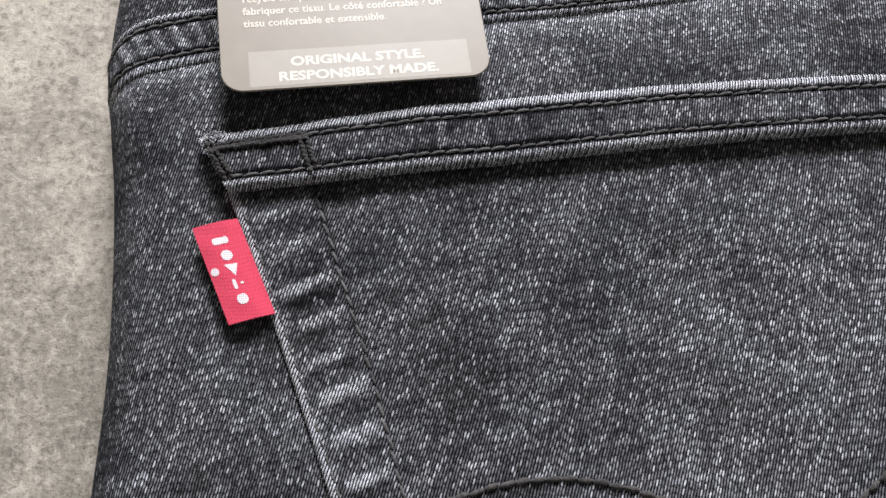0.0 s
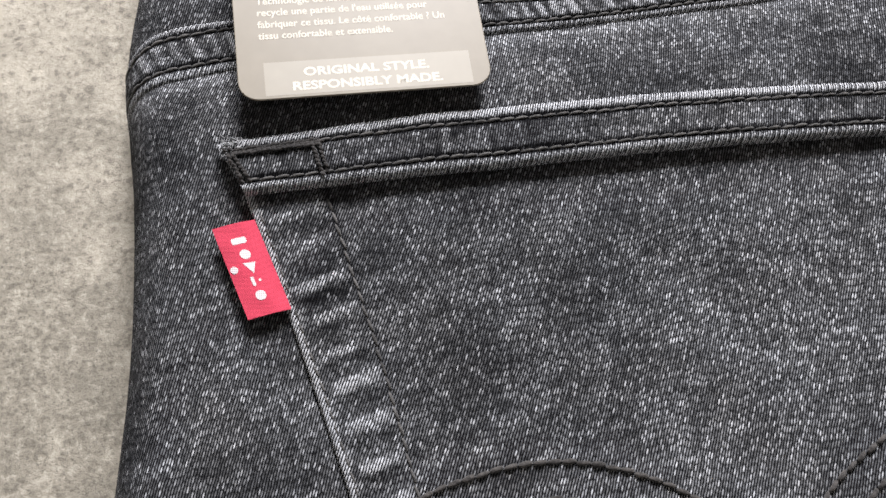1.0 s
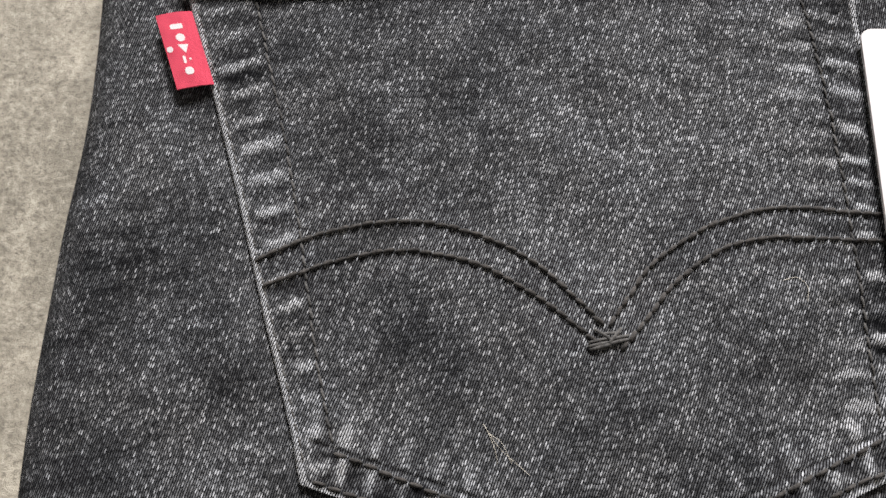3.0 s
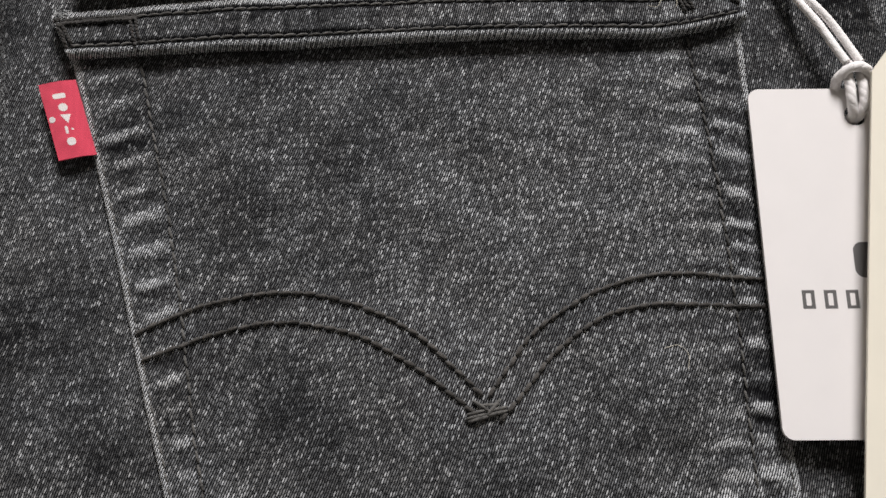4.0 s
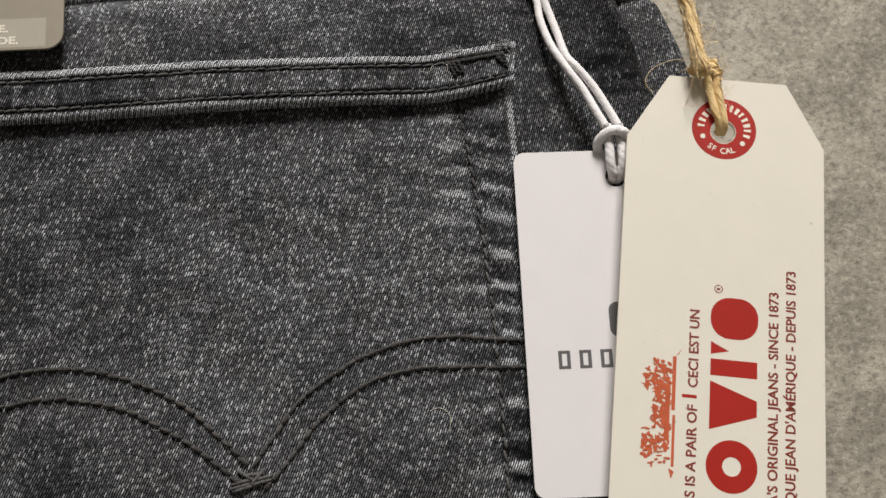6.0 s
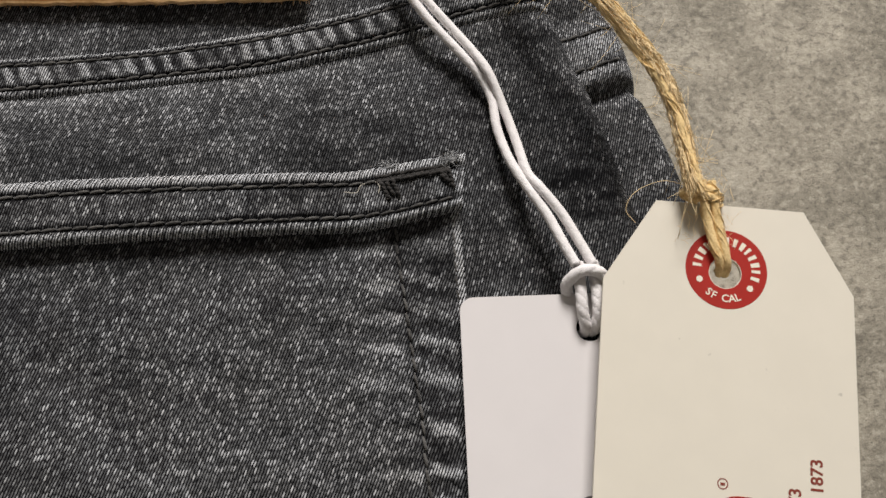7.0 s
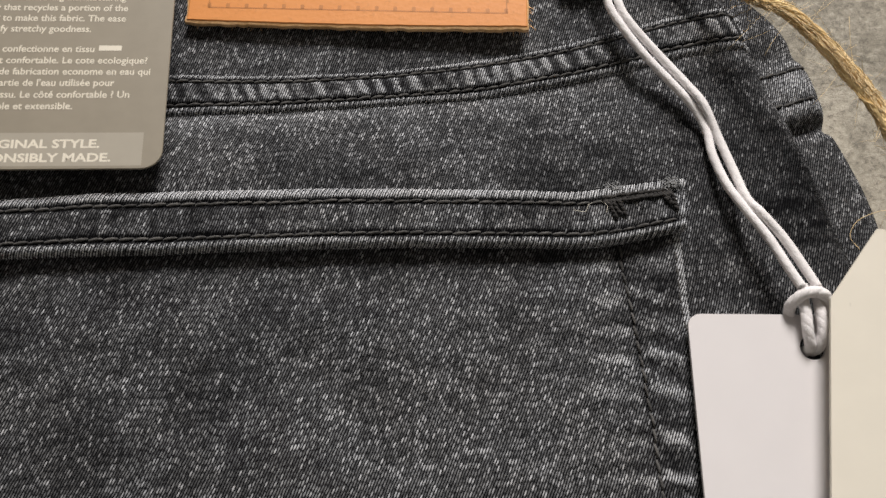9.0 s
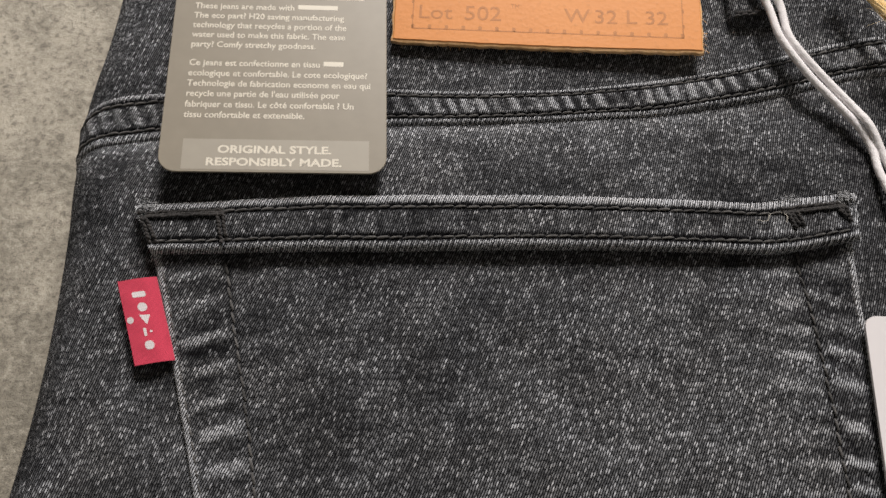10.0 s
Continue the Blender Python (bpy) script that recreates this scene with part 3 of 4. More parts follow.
def pocket_low(x):
    return -125 + (POINT[1] + 125) * smoothless((x + 53) / (POINT[0] + 53)) if x < POINT[0] else -127.5 + (POINT[1] + 127.5) * smoothless((76.7 - x) / (76.7 - POINT[0]))


def smoothless(t):
    return min(1.0, max(0.0, t))


def side_pucker(y, seed):
    return math.sin(y * 6.283 / 7.0 + 2.3 * wave(y / 17, seed)) + 0.3 * wave(y / 3.5, seed + 3.0)


def pocket_surface(x, y):
    """Height and wear of the pocket's cloth."""
    base = cloth_top(x, y) + 1.15 - 0.8 * smooth(-30, -13, y) * smooth(0, 14, min(x - lerp_table(POCKET_L, y), lerp_table(POCKET_R, y) - x))
    dl, dr = x - lerp_table(POCKET_L, y), lerp_table(POCKET_R, y) - x
    il, ir = lerp_table(INNER_L, y) - lerp_table(POCKET_L, y), lerp_table(POCKET_R, y) - lerp_table(INNER_R, y)
    db = (y - pocket_low(x)) * 0.92
    z, w = base, 0.02 + 0.06 * wave(x / 25, y / 18, 4.0)
    # folded side allowances, puckered by their stitches
    for d, inner, seed, amount, reach, spread in ((dl, il, 1.3, 0.74, 9, 0.36), (dr, ir, 6.1, 1.0, 15, 0.7)):
        p = side_pucker(y - 0.26 * d + 0.5 * wave(d / 2.5, y / 3, seed + 1.0), seed)
        q = side_pucker(y - 0.1 * d + 0.8 * wave(d / 3, y / 3, seed + 2.0), seed)
        inside = smooth(1.8, 5.0, d) * smooth(inner + 0.2, inner - 2.2, d) * (0.35 + 0.65 * smooth(-14, -48, y)) * max(0.0, 0.75 + 0.8 * wave(y / 9, seed + 5.0) + 0.55 * wave(d / 3.5, y / 2.2, seed))
        beyond = smooth(inner + 0.2, inner + 1.4, d) * smooth(inner + reach, inner + 1.5, d)
        z += (0.33 * p * inside + 0.2 * p * beyond + 0.35 * smooth(inner + 1, inner - 1, d)) * amount
        z -= 0.30 * math.exp(-((d - inner) / 0.55) ** 2) + 0.28 * math.exp(-((d - 1.5) / 0.45) ** 2)
        w += (1.0 * smooth(-0.1, 1.1, p) - 0.2) * inside * amount + (spread * smooth(0.1, 1.2, q) * max(0.0, 0.8 + 0.9 * wave(d / 4, y / 5, seed + 8.0)) - 0.05) * beyond * amount
        w -= 0.2 * math.exp(-((d - inner) / 0.6) ** 2)
        w += (0.85 + 0.3 * math.sin(y * 6.283 / 1.4 + 2.0 * wave(y / 6, seed))) * smooth(2.2, 1.0, d)
        z -= 0.8 * max(0.0, 1 - d / 1.0) ** 2 if d < 1 else 0.0
    # folded bottom allowance
    along = x * 0.93 + 0.5 * y * (1 if x > 13 else -1) * 0.4
    p = math.sin(along * 6.283 / 6.2 + 2.0 * wave(along / 14, 2.0)) + 0.4 * wave(along / 2.4, 8.0)
    uneven = 0.45 + 0.9 * wave(along / 11, 5.0) + 0.4 * smooth(20, 45, abs(x - 13))
    inside = smooth(1.4, 3.0, db) * smooth(8.4, 7.0, db) * uneven
    beyond = smooth(8.6, 10, db) * smooth(19, 10, db) * uneven
    edge_only = smooth(0, 6, min(dl, dr))
    z += (0.4 * p * inside + 0.22 * p * beyond + 0.3 * smooth(9, 7.5, db)) * edge_only
    z -= 0.4 * math.exp(-((db - 8.5) / 0.6) ** 2) * edge_only
    w += ((0.7 * smooth(-0.1, 1.1, p) - 0.15) * inside + (0.5 * smooth(-0.3, 1.1, p)) * beyond) * edge_only + 0.7 * smooth(1.4, 0.4, db)
    # rubbed corners
    for cx, cy, much in ((65, -117, 0.26), (-43, -114, 0.22)):
        w += much * smooth(20, 5, math.hypot(x - cx, y - cy)) * (0.7 + 0.9 * wave((x - y) / 5, (x + y) / 9, 3.3))
    # wear of the middle, slightly darker towards the hem, and creases under the hem
    w += 0.12 * smooth(75, 10, math.hypot(x - 25, (y + 62) * 1.1)) - 0.03 * smooth(-30, -14, y)
    w -= smudge(x, y)
    z += 0.22 * wave(x / 9, y / 4, 7.0) * smooth(-45, -14, y)
    z += (0.2 + 0.2 * smooth(35, 62, x)) * wave(x / 9, y / 2.8, 2.5) * (0.5 + 0.5 * smooth(0, 60, x))
    w += 0.12 * wave(x / 9, y / 2.8, 2.5) * smooth(0, 60, x)
    return z, w


def pocket_at(u, v):
    y = -6 + (pocket_low(-53.2 + 129.9 * u) + 6) * v
    a, b = lerp_table(POCKET_L, y), lerp_table(POCKET_R, y)
    x = a + (b - a) * u
    z, w = pocket_surface(x, y)
    return x, y, z, w


def pocket_height(x, y):
    return pocket_surface(x, y)[0]


pocket = sheet("back_pocket", 230, 400, pocket_at, DENIM_POCKET, jeans, "stitched back pocket of worn black denim", 1.4, "")

HEM_TOP = [(-83, 0.4), (-76, 1.0), (-63, 1.6), (-50, 2.3), (-37, 2.6), (-17, 2.3), (2, 1.8), (22, 1.0), (42, 0.0), (56, -0.9), (61, -1.0), (68, -0.3), (83, 1.0)]
HEM_LOW = [(-83, -11.6), (-71, -11.3), (-50, -11.2), (-11, -11.5), (15, -12.0), (40, -13.0), (62, -13.9), (70, -13.0), (83, -10.8)]


def hem_top(x):
    return soft_table(HEM_TOP, x, 4) - 1.1


def hem_low(x):
    return soft_table(HEM_LOW, x, 4) - 1.1


def hem_base(x, y):
    return cloth_top(x, y) + 1.8 + 0.5 * smooth(-64, -82, x) + 0.3 * wave(x / 11, 3.0)


hem, hem_row, hem_over = band("pocket_hem", -82.6, 82.6, hem_top, hem_low, hem_base, 1.7, 640, pocket, "double-stitched pocket hem with a pale worn upper edge", (0.245, 0.79), (0.95, 0.30, 0.70), 4.3, 0.9, 1.3, 1.5, 5.0, 0.25)
for g in (0.245, 0.79):
    stitches("hem_stitching", hem_row(g, -81.4 + 5.0 * g, 81.4 - 2.0 * g), hem_over, hem, seed=int(g * 1000))

# bar tacks at both hem ends
for line, seed in (([(-79.5, -3.6), (-61, -3.0)], 3), ([(-79.5, -3.0), (-62, -2.4)], 4), ([(-81, -2.5), (-77.4, -11)], 5), ([(-80, -2.5), (-76.2, -10.5)], 6), ([(-62.5, -2.5), (-61, -10.5)], 7), ([(64.5, -4.9), (79.5, -3.7)], 8), ([(64.5, -4.3), (79, -3.1)], 9), ([(64.5, -4.0), (67, -9.8)], 10), ([(65.8, -4.0), (67.8, -9)], 11), ([(77.5, -3.2), (78.8, -7.5)], 12), ([(76.5, -3.4), (77.8, -6)], 13), ([(67.2, -4.2), (69.0, -9.6)], 14), ([(64.5, -5.5), (79.5, -4.3)], 15), ([(78.6, -3.4), (79.6, -8.5)], 16), ([(-79.5, -4.2), (-61.5, -3.6)], 17), ([(-63.6, -3.2), (-62.2, -11)], 18)):
    tagged(stitches("bar_tack", line, hem_over, hem, 0.95, 0.36, TACK, fill=1.25, lift=0.32, seed=seed), kind="stuff")


# frayed cotton on the worn corners of the hem
def fray(x, y, spread_x, spread_y, count, seed):
    rng = random.Random(seed)
    hairs = []
    for n in range(count):
        px, py = x + rng.gauss(0, spread_x), y + rng.gauss(0, spread_y)
        pz = hem_over(px, min(py, hem_top(px) - 0.4)) + 0.1
        a, length = rng.uniform(0, 6.283), rng.uniform(0.5, 1.5)
        turn = rng.uniform(-1.6, 1.6)
        hairs.append(tube([(px + length * t * math.cos(a + turn * t), py + length * t * math.sin(a + turn * t), pz + 0.5 * math.sin(math.pi * t)) for t in (0, 0.3, 0.6, 1)], rng.uniform(0.05, 0.1), 3))
    tagged(link_mesh("frayed_fibres", *joined(hairs), FRAY, hem, "pale frayed cotton fibres"), kind="stuff")


fray(79.3, -1.6, 0.9, 0.8, 90, 3)
fray(67.0, -1.9, 1.2, 0.35, 34, 4)
fray(-79.8, -1.8, 1.0, 0.9, 60, 5)


# side and bottom stitching
def line_y(table, y0, y1, off=0.0):
    n = int(abs(y1 - y0) / 2)
    return [(lerp_table(table, y0 + (y1 - y0) * i / n) + off, y0 + (y1 - y0) * i / n) for i in range(n + 1)]


stitches("side_stitching", line_y(INNER_L, -14, -119), pocket_height, pocket, thick=0.3, lift=-0.02, seed=21)
stitches("side_stitching", line_y(INNER_R, -14, -121), pocket_height, pocket, thick=0.3, lift=-0.02, seed=22)
stitches("edge_stitching", line_y(POCKET_L, -16, -122, 1.6), pocket_height, pocket, thick=0.22, lift=-0.12, seed=23)
stitches("edge_stitching", line_y(POCKET_R, -16, -122, -1.6), pocket_height, pocket, thick=0.22, lift=-0.12, seed=24)
stitches("bottom_stitching", [(-46, -119), (-36.4, -123.2), (-16, -132.5), (13, -143.5), (40, -134.0), (57, -127), (67.5, -122.5)], pocket_height, pocket, 3.3, 0.44, TACK_THREAD, fill=0.82, lift=0.05, seed=25)
stitches("bottom_stitching", [(-50.5, -124.4), (-33, -131.2), (13, -149), (62, -130.6), (73, -127.3)], pocket_height, pocket, 3.3, 0.38, TACK_THREAD, fill=0.82, lift=0.0, seed=26)

# the two curved rows across the pocket
ARCS = (
    [(-62, -77.6), (-51.2, -73.5), (-43, -71.6), (-33.6, -70.5), (-26.6, -70.9), (-19.5, -72.3), (-11.3, -75.4), (-2.1, -80.7), (3.5, -86.2), (7.9, -90.8), (13.5, -97.2)],
    [(-60.5, -83.4), (-48.8, -79.9), (-39.5, -77.7), (-30.2, -77.1), (-22, -78.4), (-13.9, -81), (-7, -85.1), (-0.2, -89.8), (6.4, -95.6), (12.5, -101.5)],
    [(77, -74.4), (68.1, -73.1), (59.7, -71.8), (51.2, -71.7), (43.8, -73), (36.3, -75.5), (30, -79), (23.7, -83.2), (18.5, -89.4), (12.5, -97)],
    [(77, -80.4), (63.6, -79.2), (52.8, -78.3), (45.6, -78.7), (39.4, -80.4), (33.1, -83.9), (28, -87.7), (22.8, -93.3), (14.5, -102)],
)
for n, arc in enumerate(ARCS):
    line = [(p.x, p.y) for p in curve_points([(x, y, 0) for x, y in arc], 8)]
    stitches("arc_stitching", line, pocket_height, pocket, 2.7, 0.52, TACK_THREAD, lift=0.0, seed=31 + n)
# knotted end where they meet
for n, line in enumerate(([(8.2, -100.0), (18, -99.0)], [(8.4, -99.3), (17.6, -98.4)], [(8.6, -100.7), (17.0, -99.6)], [(10.0, -96.5), (16, -101.5)], [(15.8, -96.8), (10.2, -102)], [(10.6, -101.5), (13, -104)], [(15.2, -101.3), (12.6, -104)], [(11, -97.5), (15.5, -97.8)])):
    stitches("arc_knot", line, pocket_height, pocket, 4.4, 0.42, lift=0.45, fill=1.05, seed=51 + n)

# red ribbon tab sewn into the pocket's edge
TAB_PLATE = Plate((-81.6, -28.0, 24.3), (7.9, 1.2, 0.2), (-5.05, 18.6, 0.3))


def TAB(x, y, z):
    """A place on the ribbon, which hangs askew."""
    return TAB_PLATE(x - 0.13 * y, y, z)


def tab_mesh(z0, shrink=0.0):
    verts, faces = [], []
    nu, nv = 20, 48
    for k in (0, 1):
        for j in range(nv + 1):
            for i in range(nu + 1):
                x = -0.2 + shrink + (8.2 - 2 * shrink) * i / nu
                y = -9.6 + shrink + (19.2 - 2 * shrink) * j / nv
                z = z0 + 0.25 * math.sin(x / 2.2 + 0.6) - 0.5 * k + 0.15 * wave(x / 4, y / 4)
                z -= 0.5 * smooth(5, 8.5, x)
                verts.append(TAB(x, y, z))
    row, n = nu + 1, (nu + 1) * (nv + 1)
    for j in range(nv):
        for i in range(nu):
            a = j * row + i
            faces += [(a, a + 1, a + row + 1, a + row), (a + n, a + row + n, a + row + 1 + n, a + 1 + n)]
    for j in range(nv):
        for i in (0, nu):
            a = j * row + i
            faces.append((a, a + row, a + row + n, a + n))
    for i in range(nu):
        for j in (0, nv):
            a = j * row + i
            faces.append((a, a + 1, a + 1 + n, a + n))
    return verts, faces


v, f = tab_mesh(0.3)
tab = link_mesh("ribbon_tab", v, f, RED_WEAVE, jeans, "small red woven ribbon tab", smooth=False)


def tab_mark(outline):
    """A woven white mark that follows the ribbon's curve."""
    n = len(outline)
    h = [0.25 * math.sin(x / 2.2 + 0.6) + 0.15 * wave(x / 4, y / 4) - 0.5 * smooth(5, 8.5, x) for x, y in outline]
    vs = [TAB(x, y, 0.36 + z) for (x, y), z in zip(outline, h)] + [TAB(x, y, 0.28 + z) for (x, y), z in zip(outline, h)]
    return vs, [tuple(range(n))] + [(i, i + n, (i + 1) % n + n, (i + 1) % n) for i in range(n)]


TAB_MARKS = (
    rounded(2.3, 5.3, 5.1, 6.6, 0.4), circle(3.9, 3.0, 1.0, 16), [(2.8, 1.3), (4.1, -1.1), (5.1, 1.1)],
    rounded(3.1, -3.6, 3.7, -1.7, 0.25), rounded(4.4, -2.9, 4.9, -2.4, 0.2), rounded(2.8, -6.6, 4.7, -4.7, 0.8),
)
for outline in TAB_MARKS:
    v, f = tab_mark(outline)
    link_mesh("woven_mark", v, f, WHITE_WEAVE, tab, "plain white woven shape", smooth=False)
ring = [(0.85 + 0.75 * math.cos(a), 0.4 + 0.75 * math.sin(a)) for a in (i * 0.3927 for i in range(16))]
v, f = tab_mark(ring)
link_mesh("woven_mark", v, f, WHITE_WEAVE, tab, "plain white woven shape", smooth=False)

# leather patch on the waist
PATCH = Plate((14.5, 42.6, 20.2), (78.0, -5.4, 1.6), (4.6, 60.0, 2.0))
patch = thing("leather_patch", (0.0145, 0.07, 0.018), "tan leather waist patch with pressed print, sewn on the denim", "leather patch")


def leather_board(x0, y0, x1, y1, ragged):
    rng = random.Random(8)
    out = []
    for (xa, ya), (xb, yb), n in (((x0, y0), (x1, y0), 60), ((x1, y0), (x1, y1), 45), ((x1, y1), (x0, y1), 60), ((x0, y1), (x0, y0), 45)):
        for i in range(n):
            t = i / n
            out.append((xa + (xb - xa) * t + rng.uniform(-ragged, ragged), ya + (yb - ya) * t + rng.uniform(-ragged, ragged) - 0.5 * math.sin(3.14 * t) * (yb == ya)))
    return out


edge = leather_board(-39.2, -0.3, 39.2, 57.6, 0.22)
v, f = slab(edge, lambda x, y: -0.25, 1.2, 0.15)
link_mesh("raw_edge", *PATCH.lay((v, f)), LEATHER_EDGE, patch, "fibrous pale raw leather edge")
top = leather_board(-38.9, 0.35, 38.9, 57.3, 0.05)
v, f = slab(top, lambda x, y: 0.0, 0.9, 0.3)
link_mesh("leather_face", *PATCH.lay((v, f)), LEATHER, patch, smooth=False)
printed("pressed_line", PATCH, [bar(-34.2, 3.6, 34.2, 3.9), bar(-34.25, 3.6, -33.95, 40), bar(33.95, 3.6, 34.25, 40)], LEATHER_PRESS, patch, "pressed border line")
notches = []
for i in range(17):
    x = -34 + 68 * i / 16
    notches.append(rounded(x - 0.45, 3.7, x + 0.4, 4.9, 0.2, 2))
for n, o in enumerate(notches):
    printed("pressed_notch", PATCH, [flat_shape(o)], LEATHER_PRESS, patch)
for i in range(8):
    for sx in (-34.3, 34.3):
        printed("pressed_notch", PATCH, [flat_shape(rounded(sx - 0.25, 6.5 + i * 4.4, sx + 0.25, 7.6 + i * 4.4, 0.2, 2))], LEATHER_PRESS, patch)
printed("pressed_print", PATCH, [lettering("Lot", 5.6, -33, 6.7, stretch=1.15), lettering("502", 5.9, -21.3, 6.7, weight=0.02, stretch=1.1)], LEATHER_PRESS, patch, "pressed lot number")
printed("pressed_print", PATCH, [lettering("W", 5.6, 4.2, 7.1, weight=0.04, stretch=1.1), lettering("32", 5.6, 11.6, 7.1, weight=0.02, stretch=1.1)], LEATHER_PRESS, patch, "pressed waist size")
printed("pressed_print", PATCH, [lettering("L", 5.6, 19.6, 7.3, weight=0.04, stretch=1.1), lettering("32", 5.6, 24.4, 7.3, weight=0.02, stretch=1.1)], LEATHER_PRESS, patch, "pressed length size")
printed("pressed_print", PATCH, [lettering("TM", 1.6, -9.4, 10.6)], LEATHER_PRESS, patch)

rng = random.Random(21)
for n in range(46):
    if n < 30:
        x, y, dx, dy = rng.uniform(-38, 39), -0.2, rng.uniform(-0.8, 0.8), -rng.uniform(0.3, 1.2)
    else:
        x, y, dx, dy = 39.1, rng.choice((rng.uniform(0, 24), rng.uniform(1, 7))), rng.uniform(0.4, 2.0), rng.uniform(-1.0, 1.0)
    line = [PATCH(x + dx * t, y + dy * t + 0.25 * math.sin(5 * t), -0.7 - 0.4 * t) for t in (0, 0.3, 0.6, 1)]
    link_mesh("edge_fibre", *tube(line, 0.06, 3), LEATHER_EDGE, patch)

# taupe fabric card hanging from the waist
CARD = Plate((-51.2, 5.0, 28.8), (51.0, -0.4, -2.6), (0.8, 60, -3.4))
card = thing("fabric_card", (-0.051, 0.06, 0.026), "taupe care card with pale printed text hanging over the seam", "swing tag")
v, f = slab(rounded(-25.5, 0, 25.5, 92, 4.2, 8), lambda x, y: 0.0, 0.55, 0.12)
link_mesh("card_board", *CARD.lay((v, f)), TAUPE_CARD, card, smooth=False)
printed("pale_band", CARD, [flat_shape([(-20.3, 0.7), (21.5, 0.7), (21.5, 8.4), (-20.3, 8.4)], 0.02)], TAUPE_BAND, card, "pale printed band")
for words, y in (("ORIGINAL STYLE.", 4.9), ("RESPONSIBLY MADE.", 1.7)):
    printed("print_line", CARD, [lettering(words, 2.7, 0.2, y, align="CENTER", weight=0.075, stretch=1.22)], CARD_INK, card)
FRENCH = (("Ce jeans est confectionne en tissu", 28.4, 7.6), ("ecologique et confortable. Le cote ecologique?", 25.5, 0), ("Technologie de fabrication econome en eau qui", 22.7, 0), ("recycle une partie de l'eau utilis\u00e9e pour", 19.9, 0), ("fabriquer ce tissu. Le c\u00f4t\u00e9 confortable ? Un", 17.0, 0), ("tissu confortable et extensible.", 14.2, 0))
ENGLISH = (("These jeans are made with", 44.8, 15.5), ("The eco part? H20 saving manufacturing", 42.0, 0), ("technology that recycles a portion of the", 39.2, 0), ("water used to make this fabric. The ease", 36.4, 0), ("party? Comfy stretchy goodness.", 33.6, 0))
for words, y, name_bar in (*FRENCH, *ENGLISH):
    shape = lettering(words, 2.35, -20.8, y - 0.2, weight=0.03, stretch=0.94)
    shapes = [shape]
    if name_bar:
        end = max(p[0] for p in shape[0]) + 0.9
        shapes.append(bar(end, y + 0.2, end + name_bar * 0.62, y + 1.5))
    printed("print_line", CARD, shapes, CARD_INK, card)
printed("rule", CARD, [bar(-17.5, 48.2, 20, 48.7)], CARD_INK, card)

# white tag with its cord
WTAG = Plate((102.0, -31.6, 26.6), (48.0, -2.9, 1.0), (2.9, 48.0, -0.5))
white_tag = thing("white_tag", (0.1, -0.07, 0.0255), "white card swing tag with grey print lying on the pocket", "swing tag")
outline = rounded(-24, -79, 24, 0, 2.6, 6)
v, f = holed_plate(outline, circle(0, -6.6, 2.5, 28), 0.9)
link_mesh("tag_board", *WTAG.lay((v, f)), WHITE_CARD, white_tag, smooth=False)
# plain grey letter-sized frames and a dark emblem
for i in range(8):
    x = -16.8 + 4.75 * i
    printed("grey_mark", WTAG, [bar(x, -51.4, x + 0.8, -47.3), bar(x + 1.9, -51.4, x + 2.7, -47.3), bar(x + 0.8, -48.0, x + 1.9, -47.3), bar(x + 0.8, -51.4, x + 1.9, -50.7)], GREY_INK, white_tag, "plain grey printed frame")
printed("dark_emblem", WTAG, [flat_shape(rounded(-4.6, -44.6, 4.6, -36.6, 2.0))], GREY_INK, white_tag, "plain dark emblem")

# cream card tag with its red disc
PTAG = Plate((129.92, -18.9, 33.2), (0.97937, -0.19987, 0.0298), (0.19989, 0.97982, 0.0024))
cream_tag = thing("cream_tag", (0.115, -0.08, 0.033), "cream card swing tag with red print and cut corners", "swing tag")
outline = [(-23, -128), (22.6, -128), (22.6, -15.2), (13.8, 0.2), (-13.8, -0.2), (-23, -16.2)]
v, f = holed_plate(outline, circle(-0.8, -13.1, 2.9, 28), 0.8)
link_mesh("tag_board", *PTAG.lay((v, f)), CREAM_CARD, cream_tag, smooth=False)
DISC = (-0.6, -12.4)
ring_v, ring_f = [], []
for i in range(64):
    a = 2 * math.pi * i / 64
    for r, z in ((7.5, 0.0), (7.45, 0.05), (3.05, 0.05), (3.0, 0.0)):
        cx, cy = (DISC if r > 5 else (-0.8, -13.1))
        ring_v.append((cx + r * math.cos(a), cy + r * math.sin(a), z))
for i in range(64):
    j = (i + 1) % 64
    for k in range(3):
        ring_f.append((i * 4 + k, j * 4 + k, j * 4 + k + 1, i * 4 + k + 1))
link_mesh("red_disc", *PTAG.lay((ring_v, ring_f)), RED_INK, cream_tag, "red printed eyelet disc", smooth=False)
# plain bars round the disc, and the words at its foot
for i in range(14):
    a = 176 - 14.6 * i
    printed("pale_mark", PTAG, [arc_band(*DISC, 4.6, 6.2, a - (3.2 + 1.4 * (i % 3)), a + 2.6, 0.09)], PALE_INK, cream_tag, "plain pale printed bar")
for n, (ch, a) in enumerate(zip("SF CAL", (235, 246, 257, 268, 281, 292))):
    if ch != " ":
        r = 6.15
        v, f = lettering(ch, 1.95, DISC[0] + r * math.cos(radians(a)), DISC[1] + r * math.sin(radians(a)), a + 90, "CENTER", 0.03)
        printed("pale_letter", PTAG, [([(x, y, z + 0.06) for x, y, z in v], f)], PALE_INK, cream_tag)
